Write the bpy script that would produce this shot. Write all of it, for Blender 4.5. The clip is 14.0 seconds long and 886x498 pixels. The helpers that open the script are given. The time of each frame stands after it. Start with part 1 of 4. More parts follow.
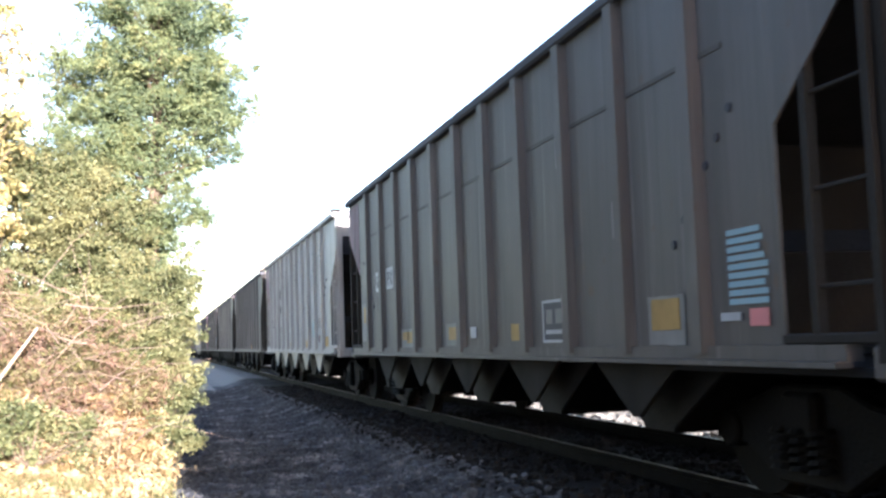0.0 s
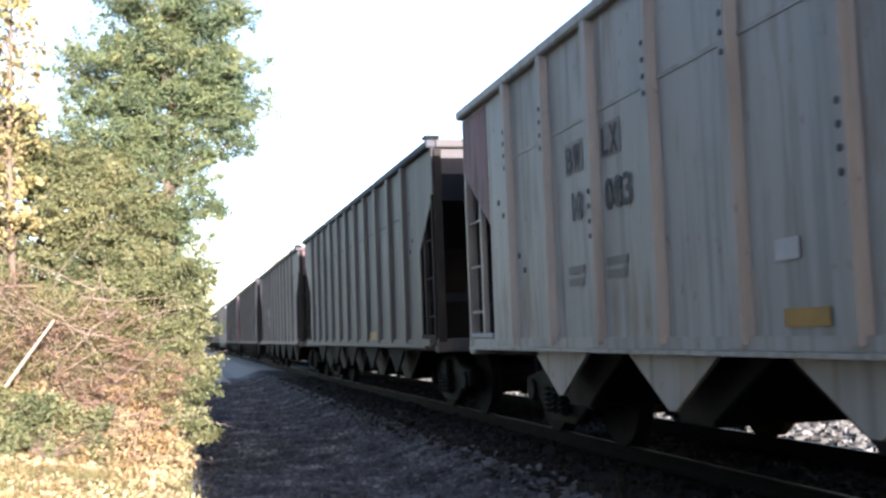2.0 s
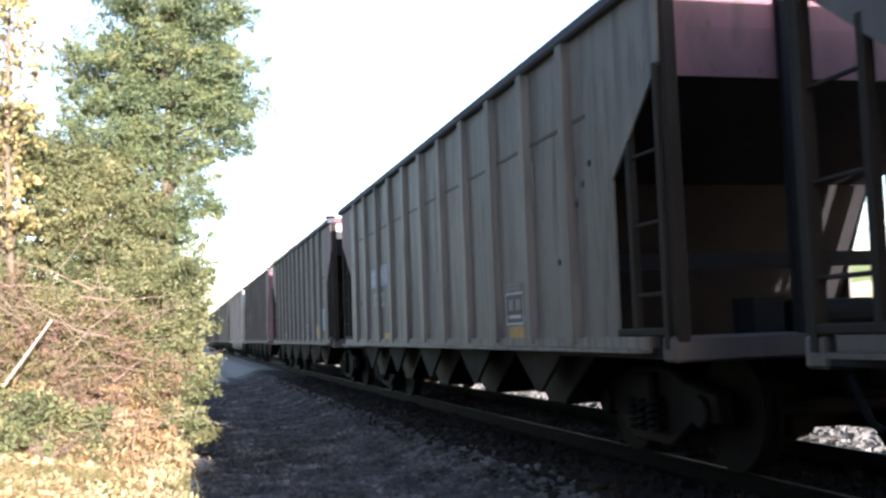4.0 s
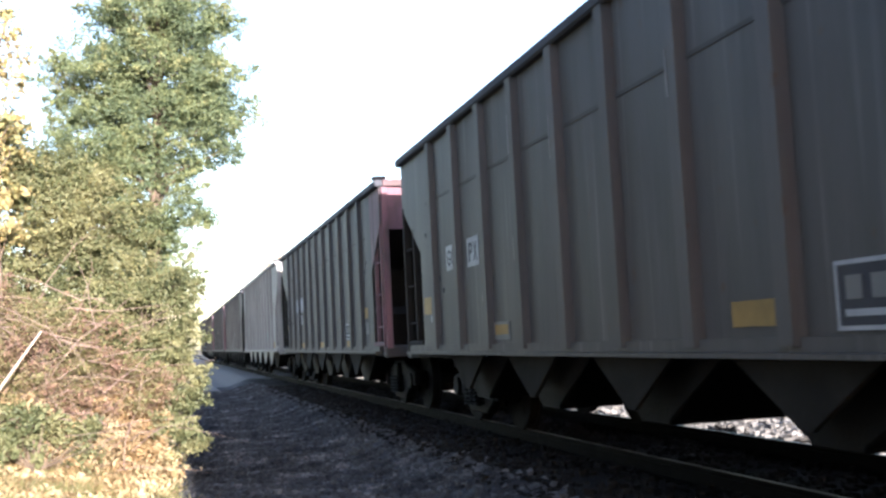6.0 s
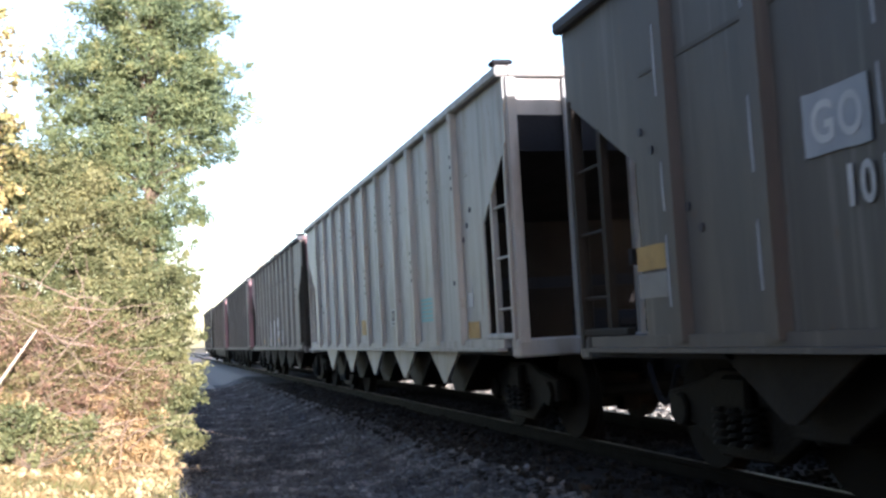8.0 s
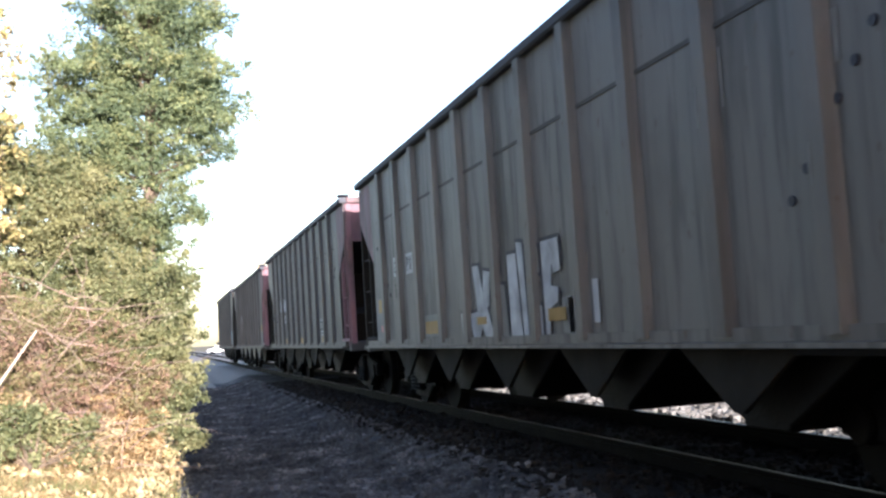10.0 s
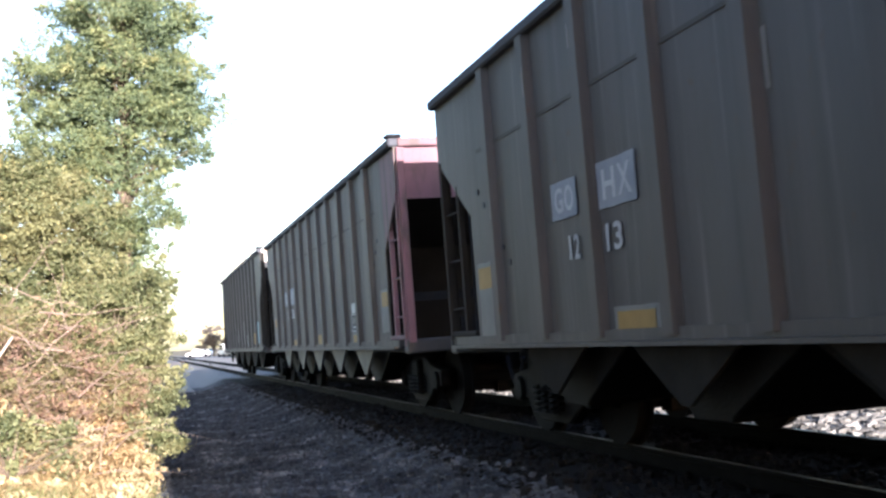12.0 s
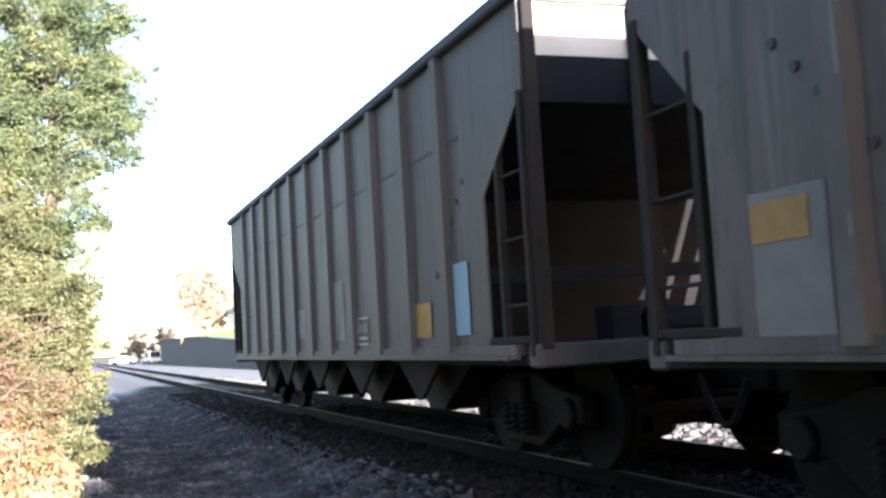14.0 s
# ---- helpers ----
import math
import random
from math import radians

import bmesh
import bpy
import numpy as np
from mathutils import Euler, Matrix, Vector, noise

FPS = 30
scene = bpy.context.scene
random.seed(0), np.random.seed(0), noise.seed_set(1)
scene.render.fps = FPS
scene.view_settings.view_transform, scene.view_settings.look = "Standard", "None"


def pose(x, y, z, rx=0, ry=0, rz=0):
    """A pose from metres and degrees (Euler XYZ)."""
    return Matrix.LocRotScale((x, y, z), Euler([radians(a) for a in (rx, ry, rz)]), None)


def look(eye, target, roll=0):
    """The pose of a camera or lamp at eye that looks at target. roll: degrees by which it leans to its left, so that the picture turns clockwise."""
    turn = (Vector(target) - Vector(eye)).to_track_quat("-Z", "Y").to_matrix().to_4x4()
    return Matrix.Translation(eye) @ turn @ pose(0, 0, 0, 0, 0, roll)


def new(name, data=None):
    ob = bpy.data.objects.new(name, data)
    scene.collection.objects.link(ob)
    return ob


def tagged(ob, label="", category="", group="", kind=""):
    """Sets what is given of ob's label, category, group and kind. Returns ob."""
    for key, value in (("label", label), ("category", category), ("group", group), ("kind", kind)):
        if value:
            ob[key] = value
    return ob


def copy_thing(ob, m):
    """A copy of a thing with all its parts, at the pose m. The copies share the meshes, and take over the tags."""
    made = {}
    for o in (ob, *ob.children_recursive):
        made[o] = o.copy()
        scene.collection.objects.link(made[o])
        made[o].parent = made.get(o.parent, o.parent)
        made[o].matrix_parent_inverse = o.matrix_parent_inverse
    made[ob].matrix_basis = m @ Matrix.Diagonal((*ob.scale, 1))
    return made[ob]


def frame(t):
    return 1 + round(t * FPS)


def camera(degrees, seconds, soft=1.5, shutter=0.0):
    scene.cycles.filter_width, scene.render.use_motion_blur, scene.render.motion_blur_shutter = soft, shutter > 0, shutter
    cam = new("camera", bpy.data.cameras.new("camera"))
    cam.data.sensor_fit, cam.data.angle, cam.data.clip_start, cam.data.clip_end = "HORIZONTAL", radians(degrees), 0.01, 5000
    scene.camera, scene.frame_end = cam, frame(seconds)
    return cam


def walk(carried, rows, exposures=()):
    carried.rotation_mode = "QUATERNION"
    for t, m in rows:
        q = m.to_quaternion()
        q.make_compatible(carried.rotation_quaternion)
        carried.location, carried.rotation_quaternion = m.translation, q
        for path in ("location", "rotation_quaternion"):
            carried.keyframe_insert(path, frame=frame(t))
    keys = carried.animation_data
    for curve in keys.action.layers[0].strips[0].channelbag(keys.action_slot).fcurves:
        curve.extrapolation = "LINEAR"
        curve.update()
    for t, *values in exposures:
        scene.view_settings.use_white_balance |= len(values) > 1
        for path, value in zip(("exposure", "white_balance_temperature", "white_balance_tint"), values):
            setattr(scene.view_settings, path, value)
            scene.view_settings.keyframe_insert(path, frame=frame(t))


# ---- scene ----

# World: track along +y, rail top at z = 0, the camera stands beside it.
EYE = (0.0, 0.0, 1.13)
SIDE = 3.26          # near side of the train
MID = SIDE + 1.6     # middle of the track
LENS = 45.5
PATH = [
    (0.0, -14.73, 4.92, 1.92), (0.5, -14.52, 4.42, 2.24), (1.0, -14.26, 4.41, 2.00), (1.5, -14.19, 4.67, 2.13),
    (2.0, -13.96, 4.49, 2.05), (4.5, -14.13, 4.46, 2.03), (5.0, -14.49, 4.73, 2.19), (5.5, -14.53, 4.77, 2.43),
    (6.0, -14.55, 4.78, 2.80), (6.5, -14.40, 4.71, 2.98), (7.0, -14.44, 4.59, 3.14), (7.5, -14.70, 4.41, 3.25),
    (8.0, -14.77, 4.58, 3.17), (10.5, -14.91, 4.38, 3.80), (11.0, -15.22, 4.51, 4.01), (11.5, -15.45, 4.51, 4.29),
    (12.0, -15.88, 4.38, 4.37), (12.5, -16.53, 4.26, 4.28), (13.0, -17.38, 4.42, 4.96), (13.5, -17.99, 4.28, 4.50),
    (14.0, -19.66, 4.77, 3.28)]
cam = camera(LENS, 14.0, soft=2.6, shutter=0.08)
walk(cam, [(t, pose(*EYE, 90 + pitch, roll, yaw)) for t, yaw, pitch, roll in PATH], [(0.0, 2.86, 5720, 20), (1.0, 2.48, 5720, 20), (2.0, 2.4, 5720, 20), (5.5, 2.45, 5720, 20), (8.0, 2.42, 5720, 20), (11.0, 2.47, 5720, 20), (12.5, 2.59, 5720, 20), (13.5, 2.76, 5720, 20), (14.0, 2.88, 5720, 20)])

# ---- light ----
SUN_WAY = Vector((1.87, -15.0, 2.5)).normalized()
sun = new("sun", bpy.data.lights.new("sun", "SUN"))
sun.data.energy, sun.data.angle, sun.data.color = 5.0, radians(0.55), (1.0, 0.89, 0.74)
sun.matrix_world = look(SUN_WAY * 50, (0, 0, 0))
world = bpy.data.worlds.new("sky")
scene.world = world
world.use_nodes = True
wn = world.node_tree.nodes
sky = wn.new("ShaderNodeTexSky")
sky.sky_type, sky.sun_disc = "NISHITA", False
sky.sun_elevation = math.asin(SUN_WAY.z)
sky.sun_rotation = math.atan2(SUN_WAY.x, SUN_WAY.y)
sky.air_density, sky.dust_density, sky.ozone_density = 1.0, 1.2, 1.0
haze = wn.new("ShaderNodeHueSaturation")
haze.inputs["Saturation"].default_value = 0.95
world.node_tree.links.new(sky.outputs[0], haze.inputs["Color"])
world.node_tree.links.new(haze.outputs[0], wn["Background"].inputs[0])
wn["Background"].inputs[1].default_value = 0.115


# ---- materials ----
def material(name, base, other, rough=0.8, scale=3.0, stretch=(1, 1, 1), bump=0.2, fine=40.0, metal=0.0,
             spread=0.15, gloss=0.3, dirt=None, dirt_at=0.55):
    """A surface of two colours mixed by coarse and fine noise, with relief and a shift from object to object."""
    m = bpy.data.materials.new(name)
    m.use_nodes = True
    n, l = m.node_tree.nodes, m.node_tree.links
    b = n["Principled BSDF"]
    b.inputs["Metallic"].default_value = metal
    b.inputs["Specular IOR Level"].default_value = gloss
    tex = n.new("ShaderNodeTexCoord")
    mp = n.new("ShaderNodeMapping")
    mp.inputs["Scale"].default_value = stretch
    l.new(tex.outputs["Object"], mp.inputs["Vector"])
    info = n.new("ShaderNodeObjectInfo")
    coarse, small = n.new("ShaderNodeTexNoise"), n.new("ShaderNodeTexNoise")
    for node, sc, det in ((coarse, scale, 4.0), (small, fine, 3.0)):
        node.noise_dimensions = "4D"
        node.inputs["Scale"].default_value, node.inputs["Detail"].default_value = sc, det
        l.new(mp.outputs[0], node.inputs["Vector"])
        mul = n.new("ShaderNodeMath")
        mul.operation = "MULTIPLY"
        mul.inputs[1].default_value = 40.0
        l.new(info.outputs["Random"], mul.inputs[0])
        l.new(mul.outputs[0], node.inputs["W"])
    ramp = n.new("ShaderNodeMapRange")
    ramp.inputs[1].default_value, ramp.inputs[2].default_value = 0.3, 0.7
    l.new(coarse.outputs[0], ramp.inputs[0])
    mix = n.new("ShaderNodeMix")
    mix.data_type = "RGBA"
    mix.inputs[6].default_value, mix.inputs[7].default_value = (*base, 1), (*other, 1)
    l.new(ramp.outputs[0], mix.inputs[0])
    col = mix.outputs[2]
    if dirt:
        d = n.new("ShaderNodeTexNoise")
        d.inputs["Scale"].default_value, d.inputs["Detail"].default_value = scale * 2.3, 6.0
        l.new(mp.outputs[0], d.inputs["Vector"])
        r = n.new("ShaderNodeMapRange")
        r.inputs[1].default_value, r.inputs[2].default_value = dirt_at, dirt_at + 0.15
        l.new(d.outputs[0], r.inputs[0])
        dm = n.new("ShaderNodeMix")
        dm.data_type = "RGBA"
        dm.inputs[7].default_value = (*dirt, 1)
        l.new(r.outputs[0], dm.inputs[0])
        l.new(col, dm.inputs[6])
        col = dm.outputs[2]
    hsv = n.new("ShaderNodeHueSaturation")
    val = n.new("ShaderNodeMapRange")
    val.inputs[3].default_value, val.inputs[4].default_value = 1 - spread, 1 + spread
    add = n.new("ShaderNodeMath")
    add.operation = "MULTIPLY_ADD"
    add.inputs[1].default_value, add.inputs[2].default_value = 0.6, 0.0
    half = n.new("ShaderNodeMath")
    half.operation = "MULTIPLY_ADD"
    half.inputs[1].default_value = 0.4
    l.new(info.outputs["Random"], half.inputs[0])
    l.new(small.outputs[0], add.inputs[0])
    l.new(add.outputs[0], half.inputs[2])
    l.new(half.outputs[0], val.inputs[0])
    l.new(val.outputs[0], hsv.inputs["Value"])
    l.new(col, hsv.inputs["Color"])
    l.new(hsv.outputs[0], b.inputs["Base Color"])
    rr = n.new("ShaderNodeMapRange")
    rr.inputs[3].default_value, rr.inputs[4].default_value = max(0.02, rough - 0.12), min(1, rough + 0.12)
    l.new(coarse.outputs[0], rr.inputs[0])
    l.new(rr.outputs[0], b.inputs["Roughness"])
    if bump:
        bp = n.new("ShaderNodeBump")
        bp.inputs["Strength"].default_value, bp.inputs["Distance"].default_value = bump, 0.02
        l.new(small.outputs[0], bp.inputs["Height"])
        l.new(bp.outputs[0], b.inputs["Normal"])
    return m


def leaf_material(name, colours, through_light=0.42, gloss=0.5):
    """Leaves: a colour for each leaf from a short ramp, partly letting light through."""
    m = bpy.data.materials.new(name)
    m.use_nodes = True
    n, l = m.node_tree.nodes, m.node_tree.links
    b, out = n["Principled BSDF"], n["Material Output"]
    geo = n.new("ShaderNodeNewGeometry")
    ramp = n.new("ShaderNodeValToRGB")
    ramp.color_ramp.interpolation = "LINEAR"
    els = ramp.color_ramp.elements
    while len(els) < len(colours):
        els.new(0.5)
    for i, c in enumerate(colours):
        els[i].position = i / (len(colours) - 1)
        els[i].color = (*c, 1)
    tex, nz, mx = n.new("ShaderNodeTexCoord"), n.new("ShaderNodeTexNoise"), n.new("ShaderNodeMapRange")
    nz.inputs["Scale"].default_value, nz.inputs["Detail"].default_value = 1.8, 5.0
    l.new(tex.outputs["Object"], nz.inputs["Vector"])
    mx.inputs[1].default_value, mx.inputs[2].default_value = 0.3, 0.7
    l.new(nz.outputs[0], mx.inputs[0])
    lerp = n.new("ShaderNodeMix")
    lerp.inputs[0].default_value = 0.35
    l.new(mx.outputs[0], lerp.inputs[2])
    l.new(geo.outputs["Random Per Island"], lerp.inputs[3])
    l.new(lerp.outputs[0], ramp.inputs[0])
    l.new(ramp.outputs[0], b.inputs["Base Color"])
    b.inputs["Roughness"].default_value = 0.6 if gloss > 0.2 else 0.95
    b.inputs["Specular IOR Level"].default_value = gloss
    tr = n.new("ShaderNodeBsdfTranslucent")
    l.new(ramp.outputs[0], tr.inputs[0])
    mix = n.new("ShaderNodeMixShader")
    mix.inputs[0].default_value = through_light
    l.new(b.outputs[0], mix.inputs[1])
    l.new(tr.outputs[0], mix.inputs[2])
    l.new(mix.outputs[0], out.inputs[0])
    return m


STREAK = (1.0, 2.2, 0.35)
def weather(m, soot, dust, rust):
    """Coal-dust runs down the sheets, paler washed streaks and small rust flecks, over the paint."""
    n, l = m.node_tree.nodes, m.node_tree.links
    b = n["Principled BSDF"]
    tex, info = n.new("ShaderNodeTexCoord"), n.new("ShaderNodeObjectInfo")
    move = n.new("ShaderNodeVectorMath")
    move.operation = "MULTIPLY_ADD"
    move.inputs[1].default_value = (0.0, 37.0, 11.0)
    l.new(info.outputs["Random"], move.inputs[0])
    l.new(tex.outputs["Object"], move.inputs[2])
    for colour, stretch, scale, lo, hi, most in ((soot, (1, 5.0, 0.22), 1.5, 0.5, 0.72, 0.75), (dust, (1, 9.0, 0.3), 1.3, 0.58, 0.78, 0.6),
                                                 (soot, (1, 1, 0.8), 1.1, 0.52, 0.75, 0.55), (rust, (1, 1, 0.7), 9.0, 0.66, 0.74, 0.7)):
        mp, nz, r, mix = n.new("ShaderNodeMapping"), n.new("ShaderNodeTexNoise"), n.new("ShaderNodeMapRange"), n.new("ShaderNodeMix")
        mp.inputs["Scale"].default_value = stretch
        l.new(move.outputs[0], mp.inputs["Vector"])
        l.new(mp.outputs[0], nz.inputs["Vector"])
        nz.inputs["Scale"].default_value, nz.inputs["Detail"].default_value = scale, 5.0
        r.inputs[1].default_value, r.inputs[2].default_value, r.inputs[4].default_value = lo, hi, most
        l.new(nz.outputs[0], r.inputs[0])
        mix.data_type = "RGBA"
        mix.inputs[7].default_value = (*colour, 1)
        l.new(r.outputs[0], mix.inputs[0])
        l.new(b.inputs["Base Color"].links[0].from_socket, mix.inputs[6])
        l.new(mix.outputs[2], b.inputs["Base Color"])


M_BROWN = material("weathered_brown_paint", (0.094, 0.086, 0.083), (0.124, 0.114, 0.106), 0.6, 1.2, STREAK, 0.1, 25, 0, 0.18,
                   dirt=(0.06, 0.054, 0.052), dirt_at=0.5)
M_DARK = material("dark_brown_paint", (0.0465, 0.041, 0.0415), (0.061, 0.0545, 0.0545), 0.6, 1.2, STREAK, 0.1, 25, 0, 0.18,
                  dirt=(0.05, 0.045, 0.043), dirt_at=0.5)
M_UMBER = material("red_brown_weathered_paint", (0.066, 0.056, 0.0525), (0.085, 0.072, 0.066), 0.65, 1.2, STREAK, 0.1, 25, 0, 0.18,
                   dirt=(0.05, 0.043, 0.04), dirt_at=0.5)
# Bluer and lighter than the body: sky sheen is put into the rim colour.
M_CHORD = material("sky_sheen_rim_paint", (0.062, 0.066, 0.078), (0.045, 0.048, 0.056), 0.75, 2.0, (1, 0.4, 1), 0.08, 25, 0, 0.15, gloss=0.12)
# Body brown brought down by painted shade below the side sill.
M_GUSSET = material("shaded_gusset_brown", (0.018, 0.0162, 0.0145), (0.012, 0.011, 0.01), 0.85, 3.0, (1, 1, 1), 0.2, 30, 0, 0.2, gloss=0.08)
# Rust taken down to near black: shade of the end recess painted in.
M_RUST = material("shaded_rust_sheet", (0.0165, 0.0152, 0.0155), (0.011, 0.0104, 0.011), 0.8, 2.0, (1, 1, 1), 0.2, 30, 0, 0.2, gloss=0.1)
# Darker than the body paint, for ladders and corner posts.
M_UNDER = material("dark_end_post_paint", (0.015, 0.0135, 0.0125), (0.024, 0.0215, 0.02), 0.8, 2.0, (1, 1, 1), 0.2, 30, 0, 0.2, gloss=0.1)
M_DEEP = material("sooty_brown_paint", (0.033, 0.0295, 0.0305), (0.044, 0.0395, 0.041), 0.6, 1.2, STREAK, 0.1, 25, 0, 0.18,
                  dirt=(0.05, 0.045, 0.043), dirt_at=0.5)
M_SILVER = material("dull_silver_paint", (0.19, 0.188, 0.19), (0.228, 0.225, 0.223), 0.55, 1.2, STREAK, 0.08, 25, 0.0, 0.1,
                    dirt=(0.15, 0.13, 0.115), dirt_at=0.54)
M_PINK = material("faded_red_paint", (0.175, 0.09, 0.11), (0.13, 0.068, 0.083), 0.7, 1.5, STREAK, 0.1, 25, 0, 0.12,
                  dirt=(0.07, 0.05, 0.05), dirt_at=0.5)
M_CREAM = material("chalky_white_and_sun_glare", (0.55, 0.52, 0.47), (0.45, 0.42, 0.38), 0.7, 1.5, STREAK, 0.1, 25, 0, 0.1)
# Black of coal and tyres; on the car ends it also paints in shade.
M_COAL_SHADE = material("coal_and_shade_black", (0.0085, 0.009, 0.0115), (0.014, 0.0145, 0.0175), 0.75, 2.0, (1, 1, 1), 0.25, 30, 0, 0.2, gloss=0.08)
# Iron and wheels near black: the shade beneath the cars is in their colour.
M_IRON = material("shaded_rusty_iron", (0.0035, 0.0034, 0.0036), (0.0065, 0.006, 0.006), 0.7, 4.0, (1, 1, 1), 0.3, 40, 0.2, 0.2, gloss=0.08)
M_WHEEL = material("shaded_worn_wheel_steel", (0.0036, 0.0034, 0.0034), (0.006, 0.0055, 0.005), 0.8, 5.0, (1, 1, 1), 0.1, 40, 0.0, 0.1, gloss=0.08)
M_RAIL = material("rusty_rail_steel", (0.004, 0.0036, 0.0034), (0.003, 0.0028, 0.0027), 0.7, 6.0, (1, 1, 1), 0.2, 60, 0.0, 0.1, gloss=0.02)
M_RAILTOP = material("polished_rail_head", (0.07, 0.068, 0.066), (0.05, 0.048, 0.046), 0.5, 8.0, (1, 0.2, 1), 0.03, 60, 1.0, 0.05)
M_TIE = material("creosoted_timber", (0.008, 0.0075, 0.007), (0.014, 0.0125, 0.011), 0.9, 4.0, (0.4, 3, 3), 0.5, 30, 0, 0.25, gloss=0.08)
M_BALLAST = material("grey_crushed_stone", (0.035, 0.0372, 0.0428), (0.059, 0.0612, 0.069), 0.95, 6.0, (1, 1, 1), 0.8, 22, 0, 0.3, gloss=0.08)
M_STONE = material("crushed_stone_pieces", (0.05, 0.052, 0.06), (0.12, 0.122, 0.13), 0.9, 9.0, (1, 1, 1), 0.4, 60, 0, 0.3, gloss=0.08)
# Paler than the ballast: sunlight on the far gravel is put into its colour.
M_PALE = material("sunlit_pale_gravel", (0.2, 0.195, 0.185), (0.26, 0.25, 0.24), 1.0, 1.0, (1, 1, 1), 0.6, 14, 0, 0.2, gloss=0.08)
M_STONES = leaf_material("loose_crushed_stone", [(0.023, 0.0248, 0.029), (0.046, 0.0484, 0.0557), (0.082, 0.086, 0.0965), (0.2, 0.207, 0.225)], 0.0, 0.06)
M_EARTH = material("dry_earth_with_straw", (0.2, 0.172, 0.122), (0.14, 0.12, 0.084), 1.0, 1.2, (1, 1, 1), 0.8, 18, 0, 0.3, gloss=0.08)
M_YELLOW = material("faded_yellow_paint", (0.27, 0.155, 0.03), (0.2, 0.12, 0.028), 0.6, 6, (1, 1, 1), 0.05, 40, 0, 0.12)
M_WHITE = material("stencil_white_paint", (0.33, 0.335, 0.36), (0.25, 0.255, 0.275), 0.6, 6, (1, 1, 1), 0.05, 40, 0, 0.1)
M_BLUE = material("pale_blue_paint", (0.14, 0.26, 0.34), (0.18, 0.27, 0.32), 0.6, 6, (1, 1, 1), 0.05, 40, 0, 0.1)
M_TEAL = material("teal_paint", (0.07, 0.25, 0.28), (0.11, 0.25, 0.27), 0.6, 6, (1, 1, 1), 0.05, 40, 0, 0.1)
M_GREYMARK = material("primer_grey_paint", (0.16, 0.155, 0.15), (0.13, 0.125, 0.12), 0.7, 5, (1, 1, 1), 0.05, 40, 0, 0.1)
M_SPRAY = material("blotchy_white_spray_paint", (0.40, 0.41, 0.45), (0.17, 0.175, 0.19), 0.6, 4, (1, 1, 1), 0.05, 40, 0, 0.15)
M_PLATE = material("blue_grey_plate_paint", (0.215, 0.232, 0.268), (0.17, 0.185, 0.22), 0.7, 5, (1, 1, 1), 0.05, 40, 0, 0.1)
M_FAINT = material("soft_white_paint", (0.36, 0.37, 0.4), (0.29, 0.3, 0.33), 0.7, 5, (1, 1, 1), 0.05, 40, 0, 0.1)
M_FADED = material("faded_stencil_paint", (0.11, 0.108, 0.105), (0.14, 0.135, 0.13), 0.7, 5, (1, 1, 1), 0.05, 40, 0, 0.1)
M_REDMARK = material("pink_red_marking_paint", (0.50, 0.16, 0.17), (0.42, 0.16, 0.16), 0.7, 5, (1, 1, 1), 0.05, 40, 0, 0.1)
M_BLACK = material("black_stencil_paint", (0.01, 0.011, 0.022), (0.016, 0.017, 0.028), 0.6, 5, (1, 1, 1), 0.05, 40, 0, 0.1)
M_GRIME = material("grimy_stencil_paint", (0.032, 0.028, 0.027), (0.042, 0.037, 0.035), 0.7, 5, (1, 1, 1), 0.05, 40, 0, 0.1)
M_BARK = material("grey_brown_bark", (0.16, 0.12, 0.085), (0.09, 0.07, 0.05), 0.95, 8, (1, 1, 0.25), 0.6, 40, 0, 0.15)
M_CANE = material("dry_cane", (0.27, 0.2, 0.16), (0.19, 0.135, 0.11), 0.9, 8, (1, 1, 1), 0.3, 40, 0, 0.2)
M_STOUT = material("pale_bare_wood", (0.42, 0.35, 0.28), (0.32, 0.25, 0.2), 0.9, 8, (1, 1, 1), 0.3, 40, 0, 0.15)
M_CEDAR = leaf_material("cedar_foliage", [(0.042, 0.07, 0.045), (0.105, 0.145, 0.075), (0.18, 0.21, 0.09), (0.3, 0.285, 0.125)])
M_SHRUB = leaf_material("shrub_foliage", [(0.05, 0.066, 0.03), (0.125, 0.142, 0.06), (0.215, 0.208, 0.095), (0.25, 0.25, 0.105)])
M_AUTUMN = leaf_material("autumn_leaves", [(0.19, 0.195, 0.08), (0.3, 0.275, 0.11), (0.38, 0.29, 0.13), (0.42, 0.4, 0.22)])
M_BRAMBLE = leaf_material("dry_bramble", [(0.13, 0.085, 0.062), (0.28, 0.165, 0.12), (0.17, 0.185, 0.06), (0.38, 0.24, 0.175)])
M_STRAW = leaf_material("dry_grass", [(0.46, 0.38, 0.22), (0.3, 0.24, 0.11), (0.19, 0.2, 0.07), (0.5, 0.43, 0.27)])
# Darkest stones: stain plus the shade beneath the cars put into the colour.
M_STAIN_SHADE = leaf_material("stained_shaded_stone", [(0.008, 0.0075, 0.0075), (0.013, 0.012, 0.012), (0.018, 0.0165, 0.016), (0.024, 0.0225, 0.022)], 0.0, 0.06)
# Palest stones: sunlight beyond the train is painted into them.
M_SUNLIT_STONE = leaf_material("sunlit_pale_stone", [(0.02, 0.019, 0.018), (0.08, 0.077, 0.072), (0.17, 0.165, 0.155), (0.27, 0.26, 0.24)], 0.0, 0.06)
M_LITTER = leaf_material("fallen_leaves", [(0.50, 0.40, 0.20), (0.34, 0.22, 0.10), (0.55, 0.45, 0.26), (0.30, 0.28, 0.11)])
